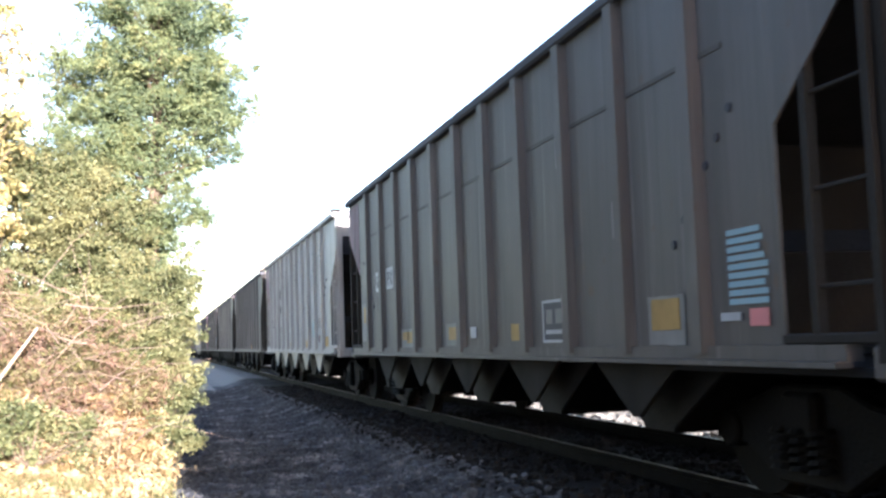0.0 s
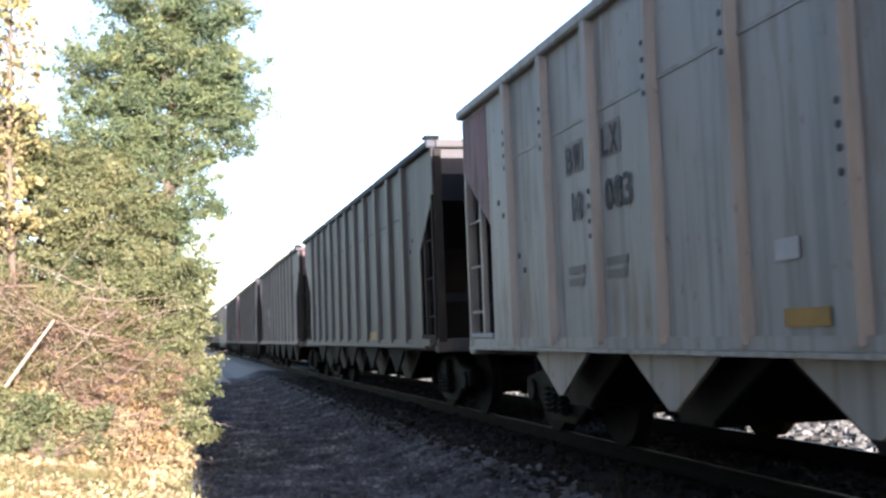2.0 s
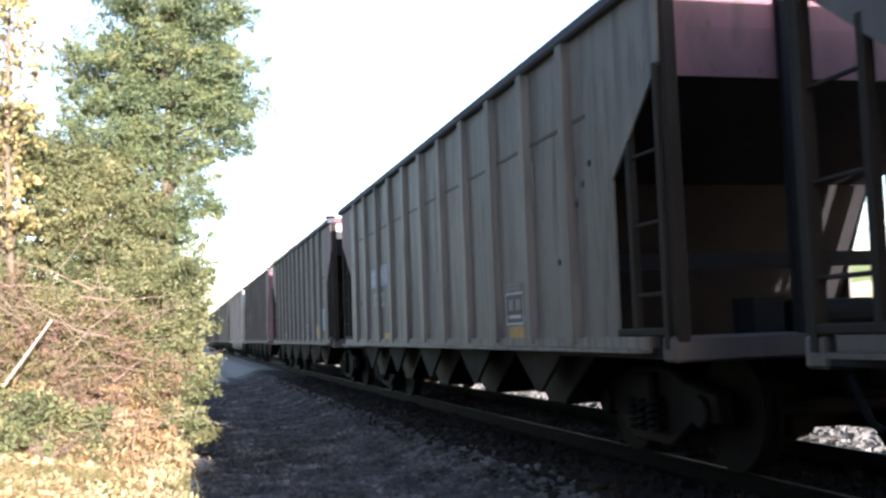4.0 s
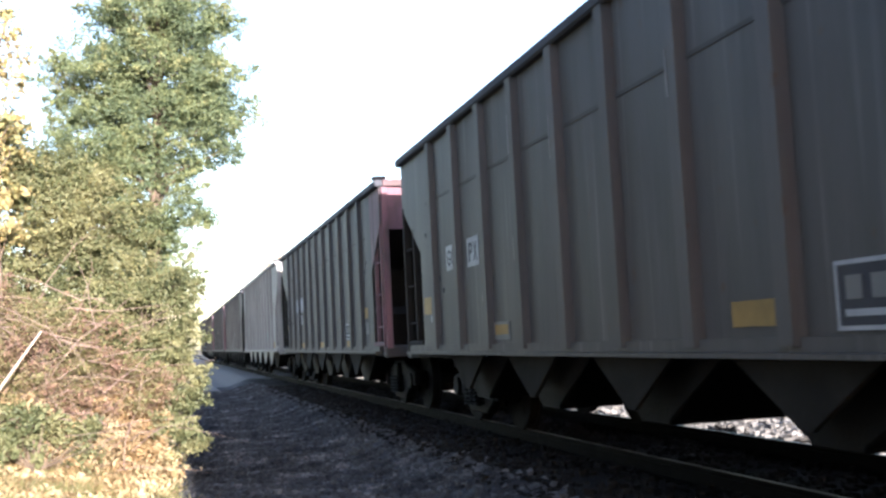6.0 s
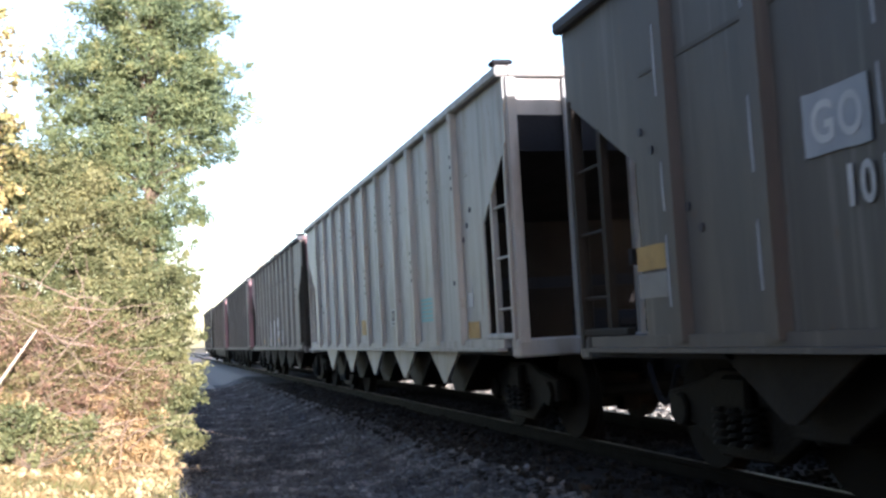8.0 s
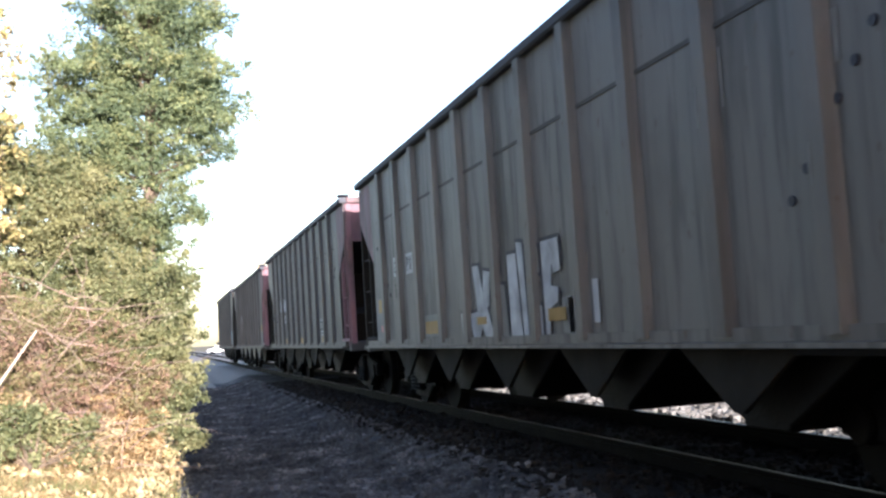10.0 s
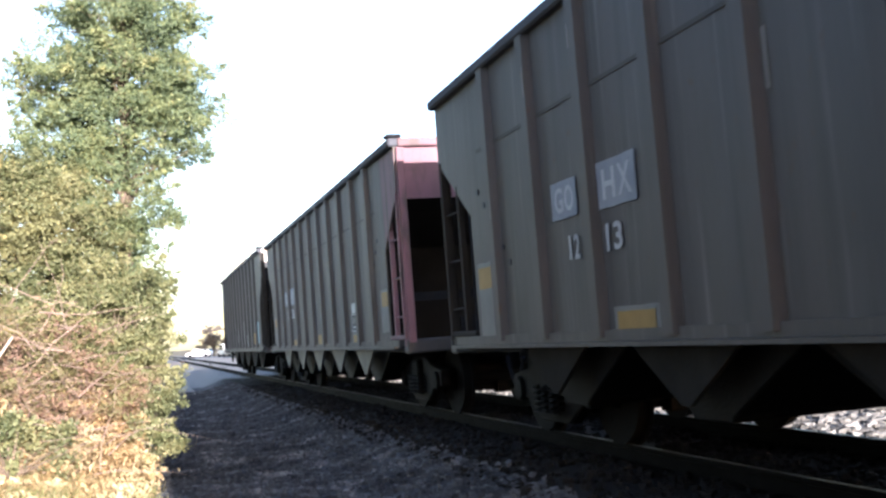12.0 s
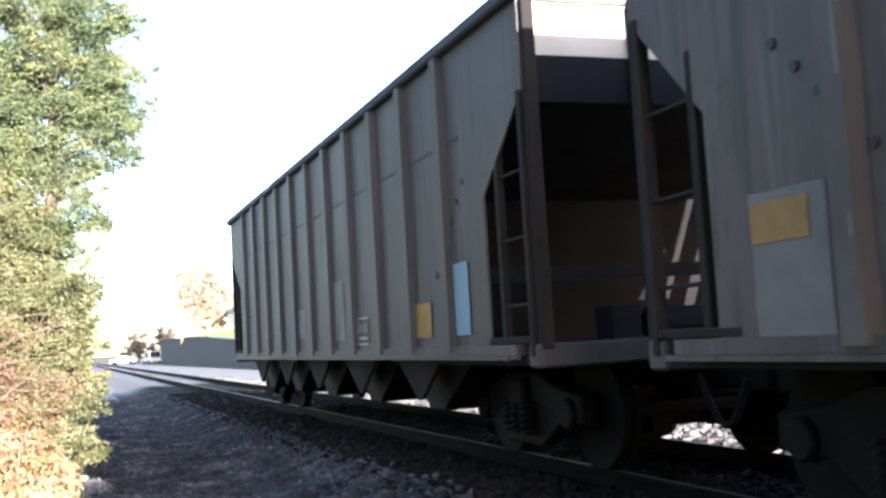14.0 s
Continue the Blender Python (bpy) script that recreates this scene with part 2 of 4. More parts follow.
M_FARTREE = leaf_material("far_autumn_crown", [(0.42, 0.31, 0.23), (0.34, 0.25, 0.18), (0.44, 0.36, 0.26), (0.28, 0.24, 0.17)])
M_FARDARK = leaf_material("far_bare_twigs", [(0.12, 0.1, 0.09), (0.09, 0.08, 0.07), (0.16, 0.13, 0.11), (0.1, 0.1, 0.07)], 0.2)
M_CONCRETE = material("grey_concrete", (0.065, 0.065, 0.068), (0.09, 0.09, 0.092), 0.9, 0.8, (1, 1, 0.5), 0.3, 20, 0, 0.1)
M_GRASS = material("far_green_grass", (0.16, 0.22, 0.06), (0.30, 0.30, 0.10), 1.0, 0.5, (1, 1, 1), 0.5, 12, 0, 0.2)
M_CARPAINT = material("white_car_paint", (0.75, 0.75, 0.75), (0.7, 0.7, 0.7), 0.25, 2, (1, 1, 1), 0, 40, 0, 0.04)
M_GLASS = material("dark_car_glass", (0.03, 0.035, 0.04), (0.04, 0.045, 0.05), 0.08, 2, (1, 1, 1), 0, 40, 0, 0.04)
M_SIDING = material("white_house_siding", (0.72, 0.70, 0.66), (0.66, 0.64, 0.60), 0.7, 1, (1, 1, 6), 0.1, 20, 0, 0.05)
M_ROOF = material("grey_shingle_roof", (0.12, 0.11, 0.11), (0.17, 0.16, 0.15), 0.9, 3, (1, 1, 1), 0.3, 20, 0, 0.1)

for m in (M_BROWN, M_UMBER, M_DARK, M_DEEP):
    weather(m, (0.034, 0.031, 0.031), (0.135, 0.128, 0.122), (0.06, 0.034, 0.022))
weather(M_SILVER, (0.115, 0.113, 0.113), (0.25, 0.25, 0.255), (0.12, 0.07, 0.045))
weather(M_PINK, (0.075, 0.048, 0.05), (0.2, 0.12, 0.137), (0.06, 0.035, 0.03))


# ---- building helpers ----
def box(bm, x0, x1, y0, y1, z0, z1):
    m = Matrix.LocRotScale(((x0 + x1) / 2, (y0 + y1) / 2, (z0 + z1) / 2), None, (abs(x1 - x0), abs(y1 - y0), abs(z1 - z0)))
    return bmesh.ops.create_cube(bm, size=1, matrix=m)["verts"]


def bar(bm, a, b, r, sides=6, r2=None):
    """A round bar from a to b."""
    a, b = Vector(a), Vector(b)
    d = b - a
    m = Matrix.Translation((a + b) / 2) @ d.to_track_quat("Z", "Y").to_matrix().to_4x4()
    return bmesh.ops.create_cone(bm, cap_ends=True, segments=sides, radius1=r, radius2=r if r2 is None else r2, depth=d.length, matrix=m)["verts"]


def prism(bm, outline, axis, a, b):
    """An outline in the two other axes (in x, y, z order), drawn out along axis from a to b."""
    def at(p, q):
        return {"x": (q, p[0], p[1]), "y": (p[0], q, p[1]), "z": (p[0], p[1], q)}[axis]
    lo, hi = [bm.verts.new(at(p, a)) for p in outline], [bm.verts.new(at(p, b)) for p in outline]
    n = len(outline)
    bm.faces.new(lo), bm.faces.new(hi)
    for i in range(n):
        bm.faces.new((lo[i], lo[(i + 1) % n], hi[(i + 1) % n], hi[i]))
    bmesh.ops.recalc_face_normals(bm, faces=bm.faces)


def mesh_of(name, bm, mat, bevel=0.0):
    if bevel:
        bmesh.ops.bevel(bm, geom=[e for e in bm.edges if e.is_manifold and e.calc_face_angle(0) > 0.5], offset=bevel, segments=1, affect="EDGES")
    me = bpy.data.meshes.new(name)
    bm.to_mesh(me)
    bm.free()
    me.materials.append(mat)
    return me


KEPT = {}


def shared(key, build, mat, bevel=0.0):
    """A mesh made once for all alike pieces."""
    k = (key, mat.name, TOP)
    if k not in KEPT:
        bm = bmesh.new()
        build(bm)
        KEPT[k] = mesh_of(key, bm, mat, bevel)
    return KEPT[k]


def place(name, me, parent, m=None, label=""):
    ob = new(name, me)
    ob.parent = parent
    if m is not None:
        ob.matrix_basis = m
    return tagged(ob, label) if label else ob


def part(name, bm, mat, parent, label="", bevel=0.0):
    return place(name, mesh_of(name, bm, mat, bevel), parent, None, label)


def thing(name, label, category, group="", kind="", at=None):
    ob = new(name)
    if at is not None:
        ob.matrix_basis = at
    return tagged(ob, label, category, group, kind)


def sheet(name, xs, ys, height, mat):
    """A ground sheet over a grid."""
    verts = [(x, y, height(x, y)) for y in ys for x in xs]
    nx = len(xs)
    faces = [(j * nx + i, j * nx + i + 1, (j + 1) * nx + i + 1, (j + 1) * nx + i) for j in range(len(ys) - 1) for i in range(nx - 1)]
    me = bpy.data.meshes.new(name)
    me.from_pydata(verts, [], faces)
    me.materials.append(mat)
    for p in me.polygons:
        p.use_smooth = True
    return new(name, me)


# ---- ground and track ----
def ground_z(x, y):
    """The lie of the land across the track: bank, path, ballast bed, far side."""
    u = x - MID
    if abs(u) < 1.75:
        z = -0.2
    elif abs(u) < 2.6:
        z = -0.2 - 0.27 * (abs(u) - 1.75) / 0.85
    else:
        z = -0.47
    if x < -0.15:
        z += min(0.5, 0.22 * (-0.15 - x))
    return z + 0.03 * noise.noise((x * 1.3, y * 1.3, 0.0))


xs = [-3000, -600, -150, -60, -30, -20, -14, -10, -8, -6, -5, -4, -3] + [round(-2.5 + 0.25 * i, 2) for i in range(58)] + [13, 15, 18, 24, 35, 60, 150, 600, 3000]
ys = [-3000, -600, -150, -60, -30, -15, -8] + [-4 + 0.5 * i for i in range(110)] + [52 + 4 * i for i in range(20)] + [140, 170, 220, 300, 500, 1000, 3000]
def bed_colours(m, start, stop, pale, stain_shade):
    """Across the track the bed is darker under the wheels, stain with shade painted in, and painted sunlit pale on the
    far side; further along it is painted sunlit pale too.
    """
    n, l = m.node_tree.nodes, m.node_tree.links
    b = n["Principled BSDF"]
    tex, sep, nz = n.new("ShaderNodeTexCoord"), n.new("ShaderNodeSeparateXYZ"), n.new("ShaderNodeTexNoise")
    nz.inputs["Scale"].default_value, nz.inputs["Detail"].default_value = 0.9, 5.0
    l.new(tex.outputs["Object"], sep.inputs[0])
    l.new(tex.outputs["Object"], nz.inputs["Vector"])

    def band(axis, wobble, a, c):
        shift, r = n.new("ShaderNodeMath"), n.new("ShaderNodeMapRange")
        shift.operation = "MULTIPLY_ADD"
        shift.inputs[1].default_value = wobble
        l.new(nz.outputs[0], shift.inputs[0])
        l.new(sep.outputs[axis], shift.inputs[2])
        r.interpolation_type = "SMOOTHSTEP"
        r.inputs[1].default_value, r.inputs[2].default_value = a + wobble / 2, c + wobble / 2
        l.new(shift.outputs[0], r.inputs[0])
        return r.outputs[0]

    # Stain with under-train shade, then sunlight on the far side, then sunlight farther along.
    for factor, colour in ((band(0, 0.7, MID - 2.25, MID - 1.7), stain_shade), (band(0, 0.5, MID + 1.35, MID + 1.7), (0.17, 0.165, 0.155)), (band(1, 14.0, start, stop), pale)):
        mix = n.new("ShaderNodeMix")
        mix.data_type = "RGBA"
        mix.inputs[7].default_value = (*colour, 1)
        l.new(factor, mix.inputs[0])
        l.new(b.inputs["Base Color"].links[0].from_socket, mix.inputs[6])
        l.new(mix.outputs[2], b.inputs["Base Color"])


# From y = 41 on the bed is painted pale, as sunlit ground.
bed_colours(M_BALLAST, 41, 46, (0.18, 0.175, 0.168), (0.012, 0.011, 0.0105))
ground = sheet("ground", xs, ys, ground_z, M_EARTH)
tagged(ground, "pale dry earth with straw and sparse grass", "ground", kind="structure")
bxs = [0.0 + 0.15 * i for i in range(66)]
bys = [-12 + 0.4 * i for i in range(200)] + [70 + 6 * i for i in range(40)]
def bed_z(x, y):
    edge = min(x - 0.0, 9.75 - x)
    return ground_z(x, y) + 0.03 * min(1, edge / 0.5) + 0.035 * noise.noise((x * 5, y * 5, 3.0)) - (0.06 if edge < 0.1 else 0)
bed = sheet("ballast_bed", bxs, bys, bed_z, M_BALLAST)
tagged(bed, "grey crushed stone ballast bed under the track", "ballast", kind="structure")

track = thing("railway_track", "worn railway track with rusty rails on dark timber sleepers", "railway track", kind="structure")
RAIL_OUT = [(-0.07, -0.17), (0.07, -0.17), (0.07, -0.155), (0.012, -0.14), (0.012, -0.045), (0.037, -0.035), (0.037, -0.004), (0.03, 0.0),
            (-0.03, 0.0), (-0.037, -0.004), (-0.037, -0.035), (-0.012, -0.045), (-0.012, -0.14), (-0.07, -0.155)]
for side in (-1, 1):
    bm = bmesh.new()
    prism(bm, [(p[0], p[1] - 0.004) for p in RAIL_OUT], "y", -40, 330)
    rail = part("rail", bm, M_RAIL, track)
    rail.location.x = MID + side * 0.754
    bm = bmesh.new()
    box(bm, -0.016, 0.016, -40, 330, -0.006, 0.0)
    head = part("rail_head", bm, M_RAILTOP, rail, "polished running surface")

# ---- the train ----
HALF, TOP, SILL, W = 7.27, 3.68, 0.94, 1.6
RIBS = [-5.5 + 1.1 * i for i in range(11)]


def side_outline(cut, knee):
    return [(-HALF, TOP), (-HALF, 2.95), (-cut[0], knee), (-cut[0], SILL), (cut[1], SILL), (cut[1], knee), (HALF, 2.95), (HALF, TOP)]


def wheelset(parent, y):
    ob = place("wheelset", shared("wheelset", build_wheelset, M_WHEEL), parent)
    ob.matrix_parent_inverse = Matrix.Translation((0, y, 0))
    ob.matrix_basis = pose(0, 0, 0.457)
    return ob


def build_wheelset(bm):
    bar(bm, (-0.95, 0, 0), (0.95, 0, 0), 0.075, 10)
    for s in (-1, 1):
        bar(bm, (s * 0.69, 0, 0), (s * 0.72, 0, 0), 0.485, 28)
        bar(bm, (s * 0.72, 0, 0), (s * 0.83, 0, 0), 0.457, 28)
        bar(bm, (s * 0.83, 0, 0), (s * 0.86, 0, 0), 0.15, 12)
        for i in range(3):
            a = i * 2.094
            bar(bm, (s * 0.832, 0.28 * math.cos(a), 0.28 * math.sin(a)), (s * 0.836, 0.28 * math.cos(a), 0.28 * math.sin(a)), 0.05, 8)


def build_sideframe(bm):
    prism(bm, [(-1.12, 0.60), (-1.12, 0.38), (-0.72, 0.36), (-0.36, 0.16), (0.36, 0.16), (0.72, 0.36), (1.12, 0.38), (1.12, 0.60),
               (0.62, 0.68), (0.34, 0.78), (-0.34, 0.78), (-0.62, 0.68)], "x", -0.07, 0.07)
    for s in (-1, 1):
        bar(bm, (-0.11, s * 0.89, 0.46), (0.02, s * 0.89, 0.46), 0.13, 14)


def build_springs(bm):
    turns, ring = 5, 10
    rows = []
    for i in range(turns * ring + 1):
        a = i * 2 * math.pi / ring
        c = Vector((0.075 * math.cos(a), 0.075 * math.sin(a), 0.25 + 0.28 * i / (turns * ring)))
        rows.append([bm.verts.new(c + Vector(q)) for q in ((0, 0, 0.02), (0.02 * math.cos(a), 0.02 * math.sin(a), -0.012), (-0.02 * math.cos(a), -0.02 * math.sin(a), -0.012))])
    for r, q in zip(rows, rows[1:]):
        for j in range(3):
            bm.faces.new((r[j], r[(j + 1) % 3], q[(j + 1) % 3], q[j]))


def truck(car, y):
    t = new("truck")
    t.parent = car
    t.location = (0, y, 0)
    for s in (-1, 1):
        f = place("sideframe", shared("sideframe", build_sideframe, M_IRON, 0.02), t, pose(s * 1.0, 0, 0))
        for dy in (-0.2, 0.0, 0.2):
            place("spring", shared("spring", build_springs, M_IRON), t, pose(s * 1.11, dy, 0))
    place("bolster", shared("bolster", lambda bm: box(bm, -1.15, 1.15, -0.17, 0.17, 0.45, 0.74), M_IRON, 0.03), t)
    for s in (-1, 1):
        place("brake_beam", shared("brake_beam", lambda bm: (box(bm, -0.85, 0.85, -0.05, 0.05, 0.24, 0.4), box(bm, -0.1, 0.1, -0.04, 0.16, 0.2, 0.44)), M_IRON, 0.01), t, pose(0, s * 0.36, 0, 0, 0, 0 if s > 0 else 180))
    return t, [wheelset(t, -0.89), wheelset(t, 0.89)]


def v_chute(bm):
    """One discharge pocket below the side sill: a wedge with outlet doors."""
    prism(bm, [(-1.08, SILL - 0.02), (1.08, SILL - 0.02), (0.26, 0.46), (0.24, 0.42), (-0.24, 0.42), (-0.26, 0.46)], "x", -1.4, 1.4)


def v_plate(bm):
    prism(bm, [(-0.7, SILL - 0.017), (0.7, SILL - 0.017), (0.05, 0.53), (-0.05, 0.53)], "x", -W + 0.02, -W + 0.06)


def v_plate_far(bm):
    prism(bm, [(-0.7, SILL - 0.017), (0.7, SILL - 0.017), (0.05, 0.53), (-0.05, 0.53)], "x", W - 0.06, W - 0.02)


def hopper_car(paint, ends, beam, faded, rear, label):
    """One car; faded: the ends (-1 front, 1 rear) whose corners show bare faded red; rear: where the near side is cut off at the back."""
    car = thing("hopper_car", label, "freight car", group="coal train")
    silver = paint is M_SILVER
    tag = "bright" if silver else "plain"
    for s in (-1, 1):
        side = place("body_side", shared("body_side%d_%d" % (s, 100 * rear), lambda bm: prism(bm, side_outline((6.4, rear), 2.25) if s < 0 else side_outline((4.75, 4.75), 2.42), "x", s * W, s * (W - 0.02)), paint), car)
        for i, y in enumerate(RIBS):
            place("side_rib", shared("side_rib%d" % s, lambda bm: prism(bm, [(-0.085, 0), (0.085, 0), (0.05, 0.07), (-0.05, 0.07)] if silver else [(-0.13, 0), (0.13, 0), (0.075, 0.062), (-0.075, 0.062)], "z", SILL + 0.05, TOP - 0.1), paint), side,
                  pose(s * W, y, 0, 0, 0, 90 * s * -1 if s > 0 else 90))
        if silver and s < 0:
            for i, y in enumerate(RIBS):
                for j in range(4):
                    place("bolt", shared("bolt", lambda bm: bar(bm, (-0.006, 0, 0), (0.0, 0, 0), 0.022, 8), M_BLACK), side, pose(-W - 0.072, y, 2.75 + 0.12 * j - 0.9 * (i % 3 == 2)))
        place("top_chord", shared("top_chord", lambda bm: box(bm, -0.07, 0.075, -HALF - 0.03, HALF + 0.03, TOP - 0.11, TOP), paint if silver else M_CHORD, 0.02), car, pose(s * W, 0, 0, 0, 0, 0 if s > 0 else 180))
        place("side_sill", shared("side_sill", lambda bm: (box(bm, 0, 0.10, -HALF + 0.3, HALF - 0.3, SILL - 0.015, SILL + 0.015), box(bm, -0.06, 0.035, -HALF + 0.3, HALF - 0.3, SILL + 0.017, SILL + 0.1)), paint), car, pose(s * W, 0, 0, 0, 0, 0 if s > 0 else 180))
    for e in (-1, 1):
        turn = pose(0, 0, 0, 0, 0, 0 if e > 0 else 180)
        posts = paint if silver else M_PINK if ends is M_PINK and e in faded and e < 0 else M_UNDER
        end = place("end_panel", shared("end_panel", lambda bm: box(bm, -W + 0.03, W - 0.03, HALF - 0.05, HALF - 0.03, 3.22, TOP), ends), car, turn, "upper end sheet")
        # Except on faded red ends, the next car's shadow is painted below z = 3.22.
        place("lower_end_panel", shared("lower_end_panel", lambda bm: box(bm, -W + 0.03, W - 0.03, HALF - 0.05, HALF - 0.03, 2.86, 3.22), ends if ends is M_PINK else M_COAL_SHADE), car, turn, "lower end sheet")
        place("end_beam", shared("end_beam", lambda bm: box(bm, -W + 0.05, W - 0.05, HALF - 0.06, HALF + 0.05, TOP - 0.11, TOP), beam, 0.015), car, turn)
        place("slope_sheet", shared("slope_sheet", lambda bm: prism(bm, [(HALF - 0.05, 2.93), (5.15, 2.42), (4.45, 1.0), (4.45, 0.96), (5.18, 2.38), (HALF - 0.03, 2.89)], "x", -W + 0.04, W - 0.04), M_RUST), car, turn, "sloping rusty end sheet, darkened with painted shade")
        for x in (-1.53, 1.53):
            place("corner_post", shared("corner_post", lambda bm: box(bm, -0.05, 0.05, HALF - 0.02, HALF + 0.06, 1.0, TOP - 0.12), posts, 0.01), car, turn @ pose(x, 0, 0))
        for x in ((-0.95, -0.3, 0.3, 0.95) if silver else (-0.62, 0.62)):
            place("end_post", shared("end_post", lambda bm: box(bm, -0.035, 0.035, HALF - 0.02, HALF + 0.04, 1.0, TOP - 0.12), paint if silver else M_COAL_SHADE, 0.01), car, turn @ pose(x, 0, 0))
        place("cross_beam", shared("cross_beam", lambda bm: box(bm, -W + 0.04, W - 0.04, 6.3, 6.36, 1.55, 1.67), M_COAL_SHADE), car, turn)
        place("brake_cylinder", shared("brake_cylinder", lambda bm: (bar(bm, (-0.35, 6.75, 1.15), (0.35, 6.75, 1.15), 0.13, 14), box(bm, 0.5, 0.75, 6.6, 6.9, 0.94, 1.3)), M_COAL_SHADE), car, turn)
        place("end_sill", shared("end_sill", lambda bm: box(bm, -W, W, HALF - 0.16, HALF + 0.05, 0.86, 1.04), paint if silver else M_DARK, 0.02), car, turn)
        place("end_platform", shared("end_platform", lambda bm: box(bm, -W + 0.02, W - 0.02, 4.95, HALF - 0.16, 0.88, 0.93), M_COAL_SHADE), car, turn)
        for s in (-1, 1):
            lad = place("ladder", shared("ladder", lambda bm: (box(bm, -0.03, 0.03, HALF - 0.62, HALF - 0.56, 0.95, 2.62), box(bm, -0.04, 0.04, HALF - 0.09, HALF - 0.03, 0.95, 2.95)), posts), car, turn @ pose(s * (W - 0.03), 0, 0))
            for i in range(3):
                place("rung", shared("rung", lambda bm: bar(bm, (0, HALF - 0.6, 0), (0, HALF - 0.05, 0), 0.014, 6), posts), lad, pose(0, 0, 1.34 + 0.51 * i))
            place("ladder_foot", shared("ladder_foot", lambda bm: box(bm, -0.035, 0.035, HALF - 0.9, HALF - 0.03, 1.042, 1.1), posts, 0.01), lad)
        place("coupler", shared("coupler", lambda bm: (box(bm, -0.12, 0.12, HALF - 0.1, HALF + 0.5, 0.62, 0.92), box(bm, -0.17, 0.17, HALF + 0.45, HALF + 0.78, 0.6, 0.98), box(bm, -0.26, 0.26, HALF - 0.12, HALF + 0.06, 0.55, 0.86)), M_IRON, 0.03), car, turn)
        place("brake_hose", shared("brake_hose", lambda bm: [bar(bm, (0.3, HALF + 0.1 + 0.1 * i, 0.72 - 0.36 * math.sin(i * 0.52)), (0.3, HALF + 0.2 + 0.1 * i, 0.72 - 0.36 * math.sin((i + 1) * 0.52)), 0.028, 6) for i in range(6)], M_COAL_SHADE), car, turn)
    for e, c in ((-1, 6.4), (1, rear)):
        if e in faded:
            place("corner_panel", shared("corner_panel%d" % e, lambda bm: prism(bm, [(e * (c + 0.02), TOP - 0.14), (e * HALF, TOP - 0.14), (e * HALF, 2.96), (e * (c + 0.02), 2.27)], "x", -W - 0.005, -W - 0.001), M_PINK), car, None, "faded corner of the side sheet")
    place("weld_seam", shared("weld_seam", lambda bm: box(bm, -W - 0.008, -W, -5.9, 5.9, 2.83, 2.862), paint if silver else M_GRIME), car)
    for e in (-1, 1):
        for i in range(6):
            place("rivet", shared("rivet", lambda bm: bar(bm, (-0.012, 0, 0), (0.0, 0, 0), 0.03, 8), M_BLACK), car, pose(-W, e * (5.95 - 0.155 * i), 2.45 - 0.15 * i))
    place("corner_bracket", shared("corner_bracket", lambda bm: box(bm, -W - 0.1, -W + 0.12, -HALF - 0.04, -HALF + 0.12, TOP + 0.002, TOP + 0.055), M_COAL_SHADE, 0.02), car)
    place("center_sill", shared("center_sill", lambda bm: box(bm, -0.16, 0.16, -HALF, HALF, 0.62, 0.95), M_COAL_SHADE), car)
    for i in range(5):
        y = -4.4 + 2.2 * i
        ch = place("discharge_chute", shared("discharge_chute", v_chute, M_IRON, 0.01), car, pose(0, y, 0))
        # Gussets darker than the body paint: shade under the sill put into colour.
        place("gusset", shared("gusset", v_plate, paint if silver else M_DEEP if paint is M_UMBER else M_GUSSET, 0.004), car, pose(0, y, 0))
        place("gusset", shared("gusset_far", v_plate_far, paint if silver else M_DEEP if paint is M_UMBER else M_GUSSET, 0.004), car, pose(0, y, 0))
    place("load_floor", shared("load_floor", lambda bm: box(bm, -W + 0.04, W - 0.04, -5.6, 5.6, 0.95, 1.0), M_COAL_SHADE), car)
    sets = []
    for y in (-5.75, 5.75):
        sets += truck(car, y)[1]
    return car, sets


# Car 6's cream ends put the sun glare on its upper sheets into colour.
PLAN = {0: (M_DARK, M_CREAM), 1: (M_UMBER, M_PINK), 2: (M_DARK, M_PINK), 3: (M_BROWN, M_PINK), 4: (M_SILVER, M_SILVER), 5: (M_DEEP, M_PINK),
        6: (M_DARK, M_CREAM), 7: (M_BROWN, M_PINK), 8: (M_DARK, M_DARK), 9: (M_SILVER, M_SILVER), 10: (M_DARK, M_PINK), 11: (M_DARK, M_PINK), 12: (M_DARK, M_PINK)}
FADED = {1: (-1,), 2: (-1,), 3: (1,), 5: (-1,), 6: (-1,), 7: (1,), 9: (1,), 10: (1,)}
HEIGHT = {0: 3.75, 1: 3.65, 4: 3.70, 5: 3.64, 7: 3.65, 9: 3.70}      # the cars differ a little in height
OFFSET = {2: -0.42, 3: -0.42}      # and in where the slack of the couplers leaves them
REAR = {1: 6.57, 2: 6.25, 3: 6.32, 5: 6.05}      # where the near side sheet ends towards the rear
CARS, WHEELS = {}, []
for k, (paint, ends) in PLAN.items():
    TOP = HEIGHT.get(k, 3.67)
    what = {M_SILVER: "dull silver open-top coal hopper car with ribbed sides", M_BROWN: "grey-brown weathered coal hopper car with ribbed sides", M_UMBER: "red-brown weathered coal hopper car with ribbed sides", M_DEEP: "sooty dark brown coal hopper car with ribbed sides", M_DARK: "dark brown dusty coal hopper car with ribbed sides"}[paint]
    CARS[k], sets = hopper_car(paint, ends, M_PINK if k == 6 else ends, FADED.get(k, ()), REAR.get(k, 6.28), what)
    WHEELS += sets

